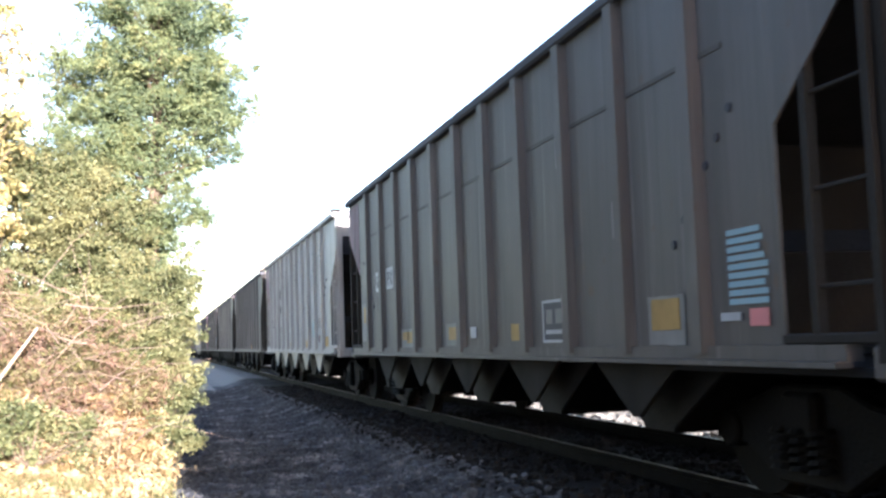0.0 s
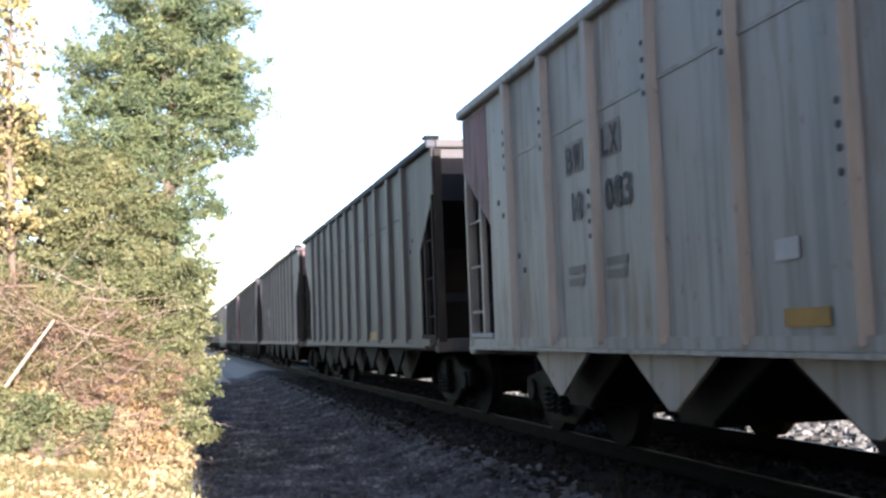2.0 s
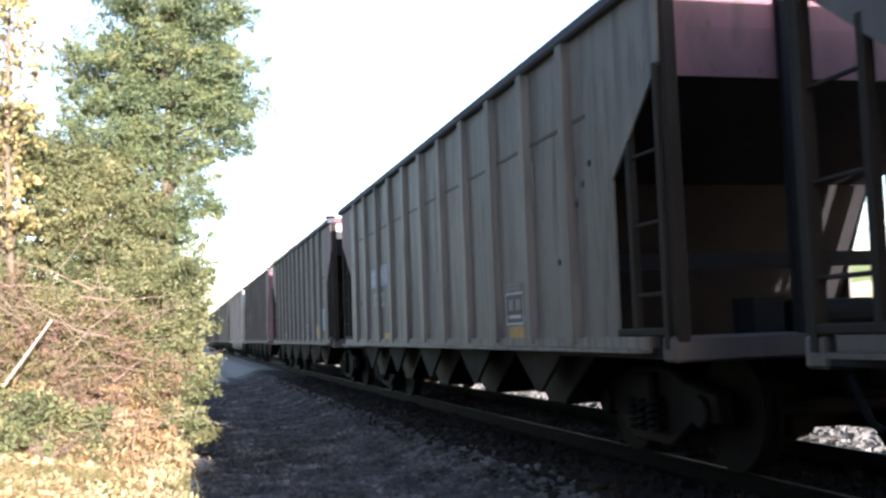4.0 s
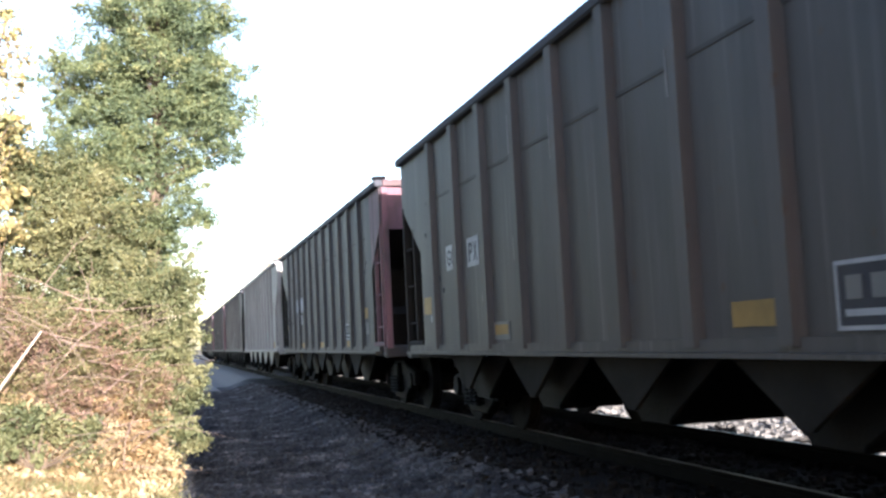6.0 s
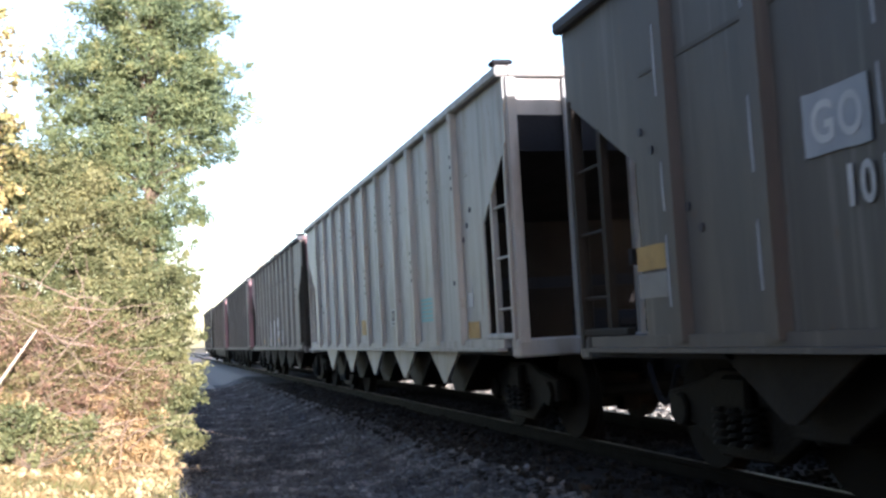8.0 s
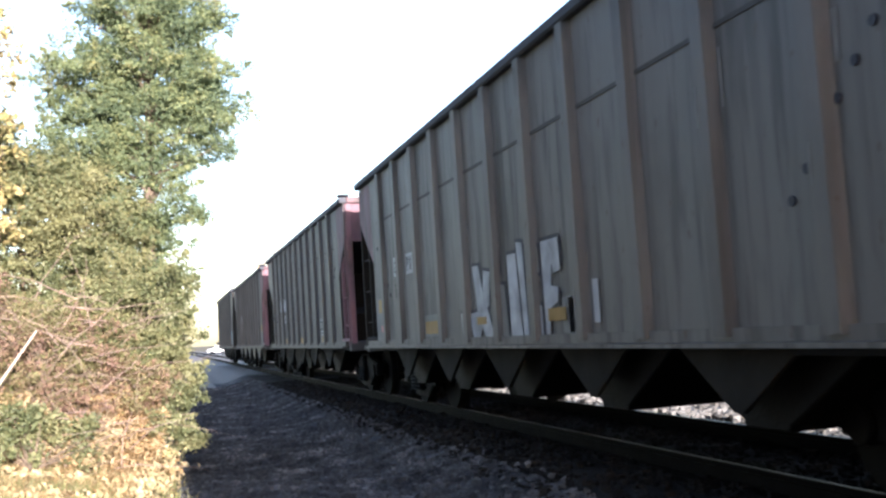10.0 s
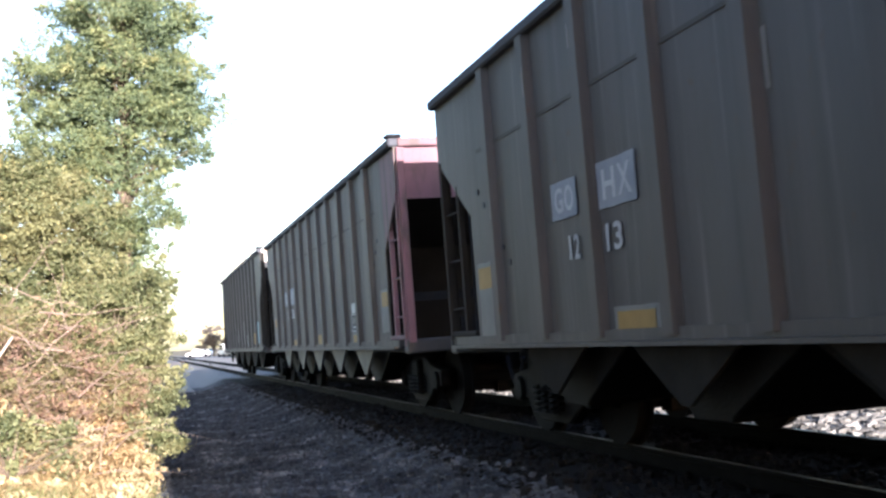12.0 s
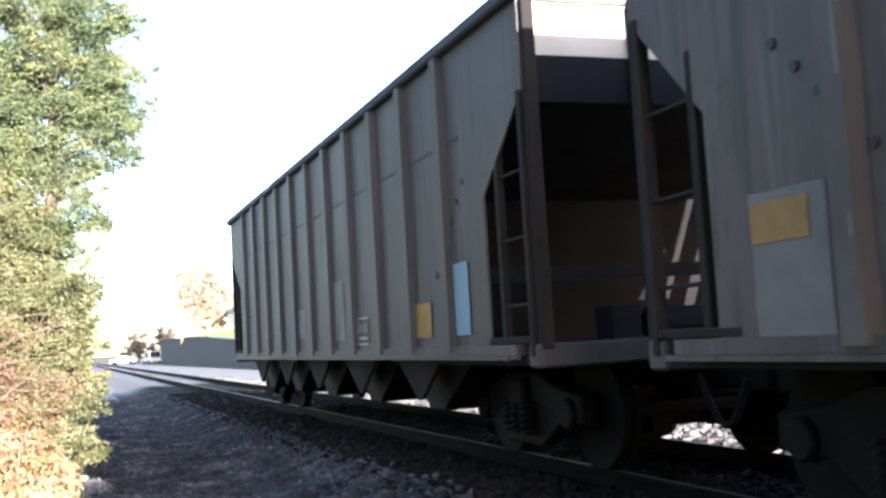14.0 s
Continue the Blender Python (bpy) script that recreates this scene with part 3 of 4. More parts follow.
def coal_load(k, heap, lumps):
    """A load of lump coal, heaped over the rim along the middle of the car."""
    r = random.Random(50 + k)
    top = HEIGHT.get(k, 3.67)
    xs, ys = [-1.54 + 0.11 * i for i in range(29)], [-7.14 + 0.119 * i for i in range(121)]
    verts = []
    for y in ys:
        for x in xs:
            rise = min(1.0, (1.54 - abs(x)) / 0.34, (7.14 - abs(y)) / 0.3)
            verts.append((x, y, top - 0.14 + (0.14 + heap) * rise + lumps * (noise.noise((x * 2.2, y * 2.2, k)) + r.uniform(-0.7, 0.7)) * min(1.0, 0.4 + rise)))
    nx = len(xs)
    me = bpy.data.meshes.new("coal_load")
    me.from_pydata(verts, [], [(j * nx + i, j * nx + i + 1, (j + 1) * nx + i + 1, (j + 1) * nx + i) for j in range(len(ys) - 1) for i in range(nx - 1)])
    me.materials.append(M_COAL_SHADE)
    place("coal_load", me, CARS[k], None, "heaped black lump coal")


for k, heap, lumps in ((1, 0.0, 0.07), (7, 0.0, 0.04)):
    coal_load(k, heap, lumps)

# ---- markings on the near side of the cars ----
FACE = Matrix(((0, 0, -1, 0), (-1, 0, 0, 0), (0, 1, 0, 0), (0, 0, 0, 1)))


def between_ribs(y, w):
    """The nearest place along the side where a marking of width w clears the ribs."""
    c = math.floor(y / 1.1) * 1.1 + 0.55
    room = max(0.0, 0.44 - w / 2)
    return c + max(-room, min(room, y - c))


def mark(k, mat, y, z, w, h, lift=None):
    """A painted panel: a thin plate with a worn outline."""
    rng = random.Random(round(1000 * (y + 3 * z)) + k)
    y -= OFFSET.get(k, 0.0)
    y = between_ribs(y, w) if abs(y) < 5.3 else math.copysign(max(abs(y), 5.64 + w / 2), y)
    lift = lift or (0.004 if mat is M_GREYMARK else 0.009)
    bm = bmesh.new()
    n, wear = 5, 0.014 * min(w, h)
    ring = []
    for a, b in (((-1, -1), (1, -1)), ((1, -1), (1, 1)), ((1, 1), (-1, 1)), ((-1, 1), (-1, -1))):
        for i in range(n):
            f = i / n
            ring.append(((a[0] + (b[0] - a[0]) * f) * w / 2 + rng.uniform(-wear, wear), (a[1] + (b[1] - a[1]) * f) * h / 2 + rng.uniform(-wear, wear)))
    prism(bm, [(-u, v) for u, v in ring], "x", -0.003, 0.0)
    ob = part("painted_panel", bm, mat, CARS[k])
    ob.location = (-W - lift, y, z)
    return ob


def lettering(k, text, mat, y, z, w, h):
    """Stencilled letters, each fitted into its share of w by h."""
    step = w / len(text)
    y -= OFFSET.get(k, 0.0)
    y = between_ribs(y, w / 0.82)
    for i, c in enumerate(text):
        cu = bpy.data.curves.new("letter", "FONT")
        cu.body, cu.align_x, cu.align_y, cu.size, cu.extrude, cu.offset = c, "CENTER", "CENTER", 1.0, 0.001, 0.02
        tmp = new("letter", cu)
        me = bpy.data.meshes.new_from_object(tmp.evaluated_get(bpy.context.evaluated_depsgraph_get()))
        bpy.data.objects.remove(tmp)
        co = np.empty(len(me.vertices) * 3)
        me.vertices.foreach_get("co", co)
        co = co.reshape(-1, 3)
        lo, hi = co.min(0), co.max(0)
        wide = step * (0.3 if c == "1" else 0.82)
        co[:, :2] = (co[:, :2] - (lo + hi)[:2] / 2) / (hi - lo)[:2] * np.array([wide, h])
        me.vertices.foreach_set("co", co.ravel())
        me.materials.clear()
        me.materials.append(mat)
        place("letter", me, CARS[k], Matrix.Translation((-W - 0.014, y + w / 2 - step * (i + 0.5), z)) @ FACE)


def stencil(k, y, z, w, h):
    """A data box: white border with rows of unreadable writing."""
    base = mark(k, M_BLACK, y, z, w, h, 0.006)
    bm = bmesh.new()
    e = 0.05 * h + 0.006
    for u0, u1, v0, v1 in ((-w / 2, w / 2, h / 2 - e, h / 2), (-w / 2, w / 2, -h / 2, -h / 2 + e), (-w / 2, -w / 2 + e, -h / 2 + e, h / 2 - e), (w / 2 - e, w / 2, -h / 2 + e, h / 2 - e)):
        box(bm, -0.006, -0.003, u0, u1, v0, v1)
    part("border", bm, M_WHITE, base)
    bm = bmesh.new()
    box(bm, -0.006, -0.003, -w * 0.36, w * 0.36, -h * 0.3, -h * 0.2)
    part("writing_bar", bm, M_WHITE, base)
    for u in (-0.2, 0.2):
        bm = bmesh.new()
        box(bm, -0.006, -0.003, w * (u - 0.13), w * (u + 0.13), -h * 0.06, h * 0.28)
        part("writing_bar", bm, M_GREYMARK, base)


def text_bars(k, mat, n, y, z, w, h):
    """Lines of writing that cannot be read."""
    rng = random.Random(k * 100 + n)
    y -= OFFSET.get(k, 0.0)
    if abs(y) < 5.5:
        y = between_ribs(y, w)
    for i in range(n):
        u = w * rng.uniform(0.78, 1.0)
        bm = bmesh.new()
        box(bm, -0.003, 0, -u / 2, u / 2, -h / n * 0.33, h / n * 0.33)
        ob = part("writing_bar", bm, mat, CARS[k])
        ob.location = (-W - 0.006, y + (w - u) / 2, z + h / 2 - h / n * (i + 0.5))


def graffiti(k):
    """Large sprayed block letters over three panels: pale shapes, each on a slightly larger dark one."""
    strokes = [[(-0.42, 1.80), (-0.19, 1.79), (0.0, 1.30), (-0.30, 1.28)], [(-0.02, 1.73), (0.20, 1.70), (0.12, 1.36), (-0.12, 1.30)],
               [(-0.96, 1.31), (-0.72, 1.27), (-0.72, 1.03), (-0.92, 1.03)], [(-0.62, 1.29), (0.05, 1.33), (0.26, 1.03), (-0.06, 1.03), (-0.16, 1.14), (-0.26, 1.03), (-0.5, 1.03)],
               [(0.24, 1.80), (0.52, 1.84), (0.53, 1.68), (0.26, 1.66)], [(0.24, 1.56), (0.66, 1.54), (0.72, 1.03), (0.3, 1.03)],
               [(0.79, 1.82), (1.04, 1.82), (1.12, 1.03), (0.8, 1.03)], [(1.08, 1.92), (1.24, 1.90), (1.30, 1.03), (1.17, 1.03)],
               [(1.32, 1.86), (1.66, 1.82), (1.68, 1.60), (1.34, 1.57)], [(1.38, 1.50), (1.62, 1.48), (1.60, 1.40), (1.40, 1.40)],
               [(1.36, 1.30), (1.68, 1.30), (1.68, 1.03), (1.36, 1.03)],
               [(1.74, 1.86), (2.16, 1.86), (2.18, 1.58), (2.02, 1.56), (1.98, 1.66), (1.94, 1.46), (2.10, 1.44), (2.08, 1.32), (1.88, 1.26), (1.86, 1.04), (1.76, 1.04)]]
    grey = (4, 5, 8)
    for i, st in enumerate(strokes):
        c = np.mean(st, 0)
        for mat, grow, lift in ((M_BLACK, 0.035, 0.011), (M_GREYMARK if i in grey else M_SPRAY, 0.0, 0.015)):
            bm = bmesh.new()
            prism(bm, [(-(p[0] + math.copysign(grow, p[0] - c[0])), max(1.025, p[1] + math.copysign(grow, p[1] - c[1]))) for p in st], "x", -0.002, 0)
            ob = part("sprayed_stroke", bm, mat, CARS[k])
            ob.location = (-W - lift, -OFFSET[k], 0)


stencil(10, -3.20, 1.26, 0.56, 0.37)
mark(10, M_GREYMARK, -5.01, 1.21, 0.53, 0.33)
mark(10, M_YELLOW, -5.01, 1.25, 0.41, 0.21)
text_bars(10, M_BLUE, 9, -6.07, 1.50, 0.44, 0.46)
mark(10, M_REDMARK, -6.17, 1.20, 0.20, 0.10)
mark(10, M_WHITE, -5.86, 1.21, 0.23, 0.05)
mark(10, M_YELLOW, 0.24, 1.20, 0.48, 0.15)
mark(10, M_YELLOW, -2.14, 1.18, 0.35, 0.16)
mark(10, M_YELLOW, 2.45, 1.18, 0.50, 0.16)
mark(10, M_WHITE, 4.64, 2.07, 0.42, 0.30)
lettering(10, "GG", M_BLACK, 4.63, 2.07, 0.35, 0.20)
mark(10, M_WHITE, 3.87, 2.07, 0.46, 0.32)
lettering(10, "PX", M_BLACK, 3.86, 2.07, 0.38, 0.21)
lettering(10, "10", M_GRIME, 4.6, 1.72, 0.33, 0.22)
mark(10, M_GREYMARK, 5.58, 1.46, 0.56, 0.62)
mark(10, M_REDMARK, 5.62, 1.24, 0.12, 0.08)
mark(10, M_YELLOW, 5.58, 1.58, 0.40, 0.26)
mark(10, M_GREYMARK, 2.91, 1.17, 0.82, 0.25)
mark(10, M_YELLOW, 2.89, 1.20, 0.41, 0.11)
mark(10, M_WHITE, -0.44, 1.2, 0.22, 0.12)
mark(10, M_GREYMARK, 0.24, 1.19, 0.62, 0.26)
stencil(9, -1.73, 1.43, 0.41, 0.26)
text_bars(9, M_TEAL, 8, -3.96, 1.49, 0.52, 0.36)
text_bars(9, M_GREYMARK, 4, -4.83, 1.58, 0.49, 0.23)
mark(9, M_WHITE, -5.55, 1.47, 0.18, 0.14)
mark(9, M_YELLOW, -5.65, 1.18, 0.45, 0.20)
mark(9, M_PINK, -4.75, 1.25, 0.22, 0.15)
mark(9, M_GREYMARK, 3.76, 2.56, 0.40, 0.27)
mark(9, M_GREYMARK, 3.05, 2.58, 0.40, 0.27)
lettering(9, "BW", M_BLACK, 3.76, 2.55, 0.36, 0.22)
lettering(9, "LX", M_BLACK, 3.05, 2.57, 0.34, 0.22)
lettering(9, "10", M_BLACK, 3.73, 2.14, 0.30, 0.24)
lettering(9, "083", M_BLACK, 2.86, 2.15, 0.52, 0.25)
text_bars(9, M_FADED, 2, 2.95, 1.58, 0.40, 0.2)
text_bars(9, M_FADED, 2, 3.80, 1.56, 0.36, 0.2)
mark(9, M_WHITE, 0.62, 1.52, 0.24, 0.12)
mark(9, M_YELLOW, 0.47, 1.14, 0.43, 0.10)
mark(9, M_YELLOW, -2.81, 1.14, 0.58, 0.17)
mark(8, M_YELLOW, -2.28, 1.10, 0.96, 0.15)
mark(7, M_PLATE, 3.85, 2.06, 0.50, 0.32)
lettering(7, "GO", M_FAINT, 3.84, 2.06, 0.41, 0.21)
mark(7, M_PLATE, 2.95, 2.07, 0.61, 0.34)
lettering(7, "HX", M_FAINT, 2.94, 2.06, 0.50, 0.22)
lettering(7, "12", M_WHITE, 3.69, 1.70, 0.28, 0.23)
lettering(7, "21", M_WHITE, 3.05, 1.69, 0.29, 0.23)
mark(7, M_YELLOW, 5.57, 1.58, 0.33, 0.17)
mark(7, M_YELLOW, 2.71, 1.09, 0.53, 0.09)
mark(7, M_GREYMARK, 5.74, 1.23, 0.23, 0.33)
stencil(7, -3.87, 1.33, 0.56, 0.32)
text_bars(7, M_GREYMARK, 2, -3.87, 1.55, 0.52, 0.08)
mark(7, M_YELLOW, -3.92, 1.09, 0.48, 0.12)
mark(6, M_WHITE, 4.58, 2.06, 0.44, 0.29)
lettering(6, "GG", M_BLACK, 4.57, 2.06, 0.36, 0.19)
mark(6, M_WHITE, 3.81, 2.05, 0.44, 0.32)
lettering(6, "PX", M_BLACK, 3.80, 2.05, 0.36, 0.21)
mark(6, M_YELLOW, 5.54, 1.54, 0.53, 0.22)
mark(6, M_WHITE, 5.72, 1.37, 0.18, 0.08)
mark(6, M_GREYMARK, 2.96, 1.17, 0.53, 0.18)
mark(6, M_YELLOW, 2.92, 1.18, 0.42, 0.10)
stencil(6, -2.85, 1.24, 0.50, 0.35)
mark(6, M_GREYMARK, -4.61, 1.22, 0.58, 0.32)
mark(6, M_YELLOW, -4.62, 1.23, 0.43, 0.19)
mark(6, M_YELLOW, -1.83, 1.18, 0.50, 0.15)
text_bars(6, M_BLUE, 9, -5.84, 1.50, 0.40, 0.49)
mark(5, M_PLATE, 3.76, 2.09, 0.54, 0.33)
lettering(5, "GO", M_FAINT, 3.75, 2.09, 0.45, 0.22)
mark(5, M_PLATE, 2.88, 2.10, 0.58, 0.35)
lettering(5, "HX", M_FAINT, 2.87, 2.09, 0.47, 0.23)
lettering(5, "10", M_WHITE, 3.61, 1.74, 0.26, 0.21)
lettering(5, "56", M_WHITE, 2.95, 1.73, 0.35, 0.22)
mark(5, M_YELLOW, 2.81, 1.10, 0.50, 0.12)
mark(5, M_GREYMARK, 2.46, 1.10, 0.18, 0.12)
mark(5, M_YELLOW, -5.82, 1.60, 0.27, 0.18)
mark(5, M_GREYMARK, -5.84, 1.34, 0.27, 0.2)
mark(5, M_YELLOW, 5.52, 1.57, 0.47, 0.17)
mark(5, M_GREYMARK, 5.55, 1.38, 0.47, 0.17)
stencil(5, -3.92, 1.32, 0.55, 0.29)
text_bars(5, M_GREYMARK, 1, -3.96, 1.52, 0.31, 0.05)
mark(5, M_YELLOW, -3.96, 1.08, 0.45, 0.15)
mark(5, M_YELLOW, -0.71, 1.08, 0.82, 0.14)
text_bars(4, M_TEAL, 6, -4.17, 1.44, 0.78, 0.31)
mark(4, M_YELLOW, -5.88, 1.15, 0.42, 0.18)
mark(4, M_WHITE, -5.82, 1.48, 0.19, 0.15)
stencil(4, -1.86, 1.40, 0.42, 0.24)
mark(4, M_YELLOW, 0.60, 1.30, 0.39, 0.25)
mark(3, M_WHITE, 4.26, 2.08, 0.28, 0.27)
lettering(3, "GG", M_BLACK, 4.25, 2.08, 0.23, 0.18)
mark(3, M_WHITE, 3.41, 2.07, 0.40, 0.28)
lettering(3, "31", M_GRIME, 4.25, 1.74, 0.24, 0.2)
lettering(3, "PX", M_BLACK, 3.41, 2.07, 0.33, 0.19)
mark(3, M_GREYMARK, 2.37, 1.20, 0.74, 0.27)
mark(3, M_YELLOW, 2.37, 1.18, 0.61, 0.16)
mark(3, M_YELLOW, 0.16, 1.21, 0.33, 0.08, 0.019)
graffiti(3)
mark(3, M_YELLOW, -2.05, 1.21, 0.42, 0.11, 0.019)
mark(3, M_GREYMARK, -2.3, 1.2, 0.3, 0.3)
mark(3, M_GREYMARK, -2.35, 1.18, 0.12, 0.32)
mark(3, M_GREYMARK, 5.26, 1.35, 0.65, 0.67)
mark(3, M_YELLOW, 5.28, 1.56, 0.43, 0.20)
mark(3, M_REDMARK, 5.43, 1.21, 0.12, 0.09)
mark(3, M_WHITE, -2.89, 1.29, 0.11, 0.34)
mark(2, M_PLATE, 3.39, 2.08, 0.50, 0.30)
lettering(2, "GO", M_FAINT, 3.38, 2.08, 0.41, 0.20)
mark(2, M_PLATE, 2.43, 2.08, 0.62, 0.34)
lettering(2, "HX", M_FAINT, 2.42, 2.08, 0.51, 0.22)
lettering(2, "12", M_WHITE, 3.26, 1.69, 0.26, 0.19)
lettering(2, "13", M_WHITE, 2.55, 1.70, 0.34, 0.20)
mark(2, M_GREYMARK, 2.30, 1.10, 0.70, 0.20)
mark(2, M_YELLOW, 2.30, 1.09, 0.58, 0.15)
stencil(2, -4.37, 1.36, 0.59, 0.33)
mark(2, M_GREYMARK, -4.43, 1.10, 0.67, 0.22)
mark(2, M_YELLOW, -4.45, 1.11, 0.51, 0.12)
mark(2, M_YELLOW, -1.10, 1.08, 0.73, 0.18)
mark(2, M_GREYMARK, 5.48, 1.37, 0.49, 0.76)
mark(2, M_YELLOW, 5.47, 1.60, 0.44, 0.21)
mark(1, M_PLATE, 3.87, 2.10, 0.52, 0.33)
lettering(1, "GO", M_FAINT, 3.86, 2.10, 0.42, 0.21)
mark(1, M_PLATE, 2.91, 2.11, 0.62, 0.36)
lettering(1, "HX", M_FAINT, 2.90, 2.11, 0.51, 0.23)
lettering(1, "11", M_WHITE, 3.69, 1.72, 0.26, 0.21)
lettering(1, "36", M_WHITE, 3.00, 1.73, 0.43, 0.22)
mark(1, M_YELLOW, 2.72, 1.09, 0.59, 0.14)
stencil(1, -4.07, 1.35, 0.57, 0.28)
mark(1, M_WHITE, -4.07, 1.58, 0.51, 0.15)
mark(1, M_GREYMARK, -4.08, 1.10, 0.58, 0.18)
mark(1, M_YELLOW, -4.10, 1.09, 0.50, 0.13)
mark(1, M_YELLOW, -0.77, 1.11, 0.68, 0.21)
mark(1, M_GREYMARK, 5.94, 1.39, 0.57, 0.72)
mark(1, M_YELLOW, 6.00, 1.60, 0.44, 0.20)
mark(1, M_GREYMARK, -6.15, 1.45, 0.46, 0.59)
mark(1, M_YELLOW, -6.20, 1.61, 0.37, 0.20)
mark(0, M_BLUE, -5.48, 1.45, 0.34, 0.63)
mark(0, M_YELLOW, -4.45, 1.30, 0.46, 0.33)
stencil(0, -2.50, 1.25, 0.47, 0.32)
mark(0, M_GREYMARK, -1.22, 1.53, 0.50, 0.75)
mark(0, M_GREYMARK, 0.96, 1.43, 0.43, 0.41)
rng = random.Random(77)
for k in (1, 2, 3, 5, 7):
    for i in range(7):
        y = rng.choice(RIBS) + rng.choice((-0.16, 0.16)) + OFFSET.get(k, 0.0)
        mark(k, M_GREYMARK, y, rng.uniform(2.2, 3.3), rng.uniform(0.03, 0.06), rng.uniform(0.15, 0.4), 0.003)

for k in (1, 2, 3, 5, 6, 7, 10):
    for y in RIBS:
        z = 1.1 + rng.uniform(0, 0.9)
        while z < 3.4:
            h = rng.uniform(0.08, 0.42)
            if rng.random() < 0.3:
                bm = bmesh.new()
                u = rng.uniform(0.008, 0.02)
                prism(bm, [(-u, 0), (-u * 0.4, h), (u * 0.6, h * 0.96), (u, h * 0.3), (u * 0.5, 0)], "x", -0.002, 0)
                ob = part("scraped_paint", bm, M_GREYMARK, CARS[k])
                ob.location = (-W - 0.063, y + rng.choice((-0.05, 0.05)), z)
            z += h + rng.uniform(0.2, 0.9)

for y in RIBS[-3:]:
    z = 1.15 + rng.uniform(0, 0.3)
    while z < 3.3:
        h = rng.uniform(0.25, 0.6)
        bm = bmesh.new()
        prism(bm, [(-0.014, 0), (-0.008, h), (0.01, h * 0.97), (0.016, h * 0.4), (0.008, 0)], "x", -0.002, 0)
        part("scraped_paint", bm, M_PLATE, CARS[5]).location = (-W - 0.0635, y + 0.045, z)
        z += h + rng.uniform(0.12, 0.5)

# ---- plants ----
def leaves(name, spots, mat, size, rng, parent, flat=0.5):
    """Many small folded leaves, each at a spot, in one mesh."""
    n = len(spots)
    p = np.asarray(spots, float)
    d = rng.normal(size=(n, 3)); d /= np.linalg.norm(d, axis=1)[:, None]
    u = rng.normal(size=(n, 3)); u -= (u * d).sum(1)[:, None] * d; u /= np.linalg.norm(u, axis=1)[:, None]
    s = size * rng.uniform(0.6, 1.5, size=(n, 1))
    w = np.cross(d, u) * s * 0.25
    a, b = p - d * s * 0.5, p + d * s * 0.5
    c1, c2 = p + u * s * flat * 0.5 + w, p - u * s * flat * 0.5 + w
    verts = np.stack([a, c1, b, c2], 1).reshape(-1, 3)
    me = bpy.data.meshes.new(name)
    me.vertices.add(4 * n)
    me.vertices.foreach_set("co", verts.ravel())
    me.loops.add(6 * n)
    base = np.arange(n)[:, None] * 4
    me.loops.foreach_set("vertex_index", (base + np.array([0, 1, 2, 0, 2, 3])).ravel())
    me.polygons.add(2 * n)
    me.polygons.foreach_set("loop_start", np.arange(2 * n) * 3)
    me.update(calc_edges=True)
    me.materials.append(mat)
    ob = new(name, me)
    ob.parent = parent
    return ob


def crown_spots(blobs, clumps, per, reach, rng):
    """Spots gathered in small sprays on uneven blobs (x, y, z, rx, ry, rz), with gaps between the sprays."""
    vol = np.array([b[3] * b[5] for b in blobs]); vol = vol / vol.sum()
    out, ends = [], []
    for b, v in zip(blobs, vol):
        m = max(2, int(clumps * v))
        d = rng.normal(size=(m, 3)); d /= np.linalg.norm(d, axis=1)[:, None]
        r = rng.uniform(0.25, 1.0, size=m) ** 0.5 * (1 + 0.2 * np.array([noise.noise(Vector(q) * 2.6 + Vector(b[:3])) for q in d]))
        c = np.array(b[:3]) + d * r[:, None] * (np.array(b[3:]) - 0.35 * reach)
        ends.append(c)
        w = d * 0.8 + rng.normal(size=(m, 3)) * 0.4 + np.array([0, 0, 0.15])
        w *= (reach * rng.uniform(0.6, 1.3, size=m) / np.linalg.norm(w, axis=1))[:, None]
        t = rng.uniform(-0.5, 1, size=(m, per, 1))
        wide = reach * 0.42 * (1.05 - np.abs(t))
        fan = rng.normal(size=(m, per, 3)) * wide * np.array([1, 1, 0.55])
        out.append((c[:, None, :] + w[:, None, :] * t + fan).reshape(-1, 3))
    return np.concatenate(out), np.concatenate(ends)


def limbs(name, trunk, ends, rng, count, mat, parent, r0):
    """A trunk as a chain of tapered pieces, and limbs that bend out to the crown."""
    bm = bmesh.new()
    for i in range(len(trunk) - 1):
        f, g = 1 - i / len(trunk), 1 - (i + 1) / len(trunk)
        bar(bm, trunk[i], trunk[i + 1], r0 * f, 8, r0 * g)
    for e in ends[rng.choice(len(ends), min(count, len(ends)), replace=False)]:
        z = np.clip(e[2] - 0.4, trunk[0][2] + 0.2, trunk[-1][2])
        ts = np.array(trunk)
        a = np.array([np.interp(z, ts[:, 2], ts[:, j]) for j in range(3)])
        m = (a + e) / 2 + rng.normal(size=3) * 0.1 + np.array([0, 0, 0.1])
        bar(bm, a, m, r0 * 0.16, 5, r0 * 0.10)
        bar(bm, m, e, r0 * 0.10, 4, r0 * 0.03)
    return part(name, bm, mat, parent)


def plant(name, label, category, at, blobs, trunk, leaf_mat, twigs, per, reach, size, seed, r0=0.1, count=60, flat=0.5, group=""):
    rng = np.random.default_rng(seed)
    ob = thing(name, label, category, group, at=pose(*at))
    spots, ends = crown_spots(blobs, twigs, per, reach, rng)
    limbs("trunk", trunk, ends, rng, count, M_BARK, ob, r0)
    leaves("crown", spots, leaf_mat, size, rng, ob, flat)
    return ob


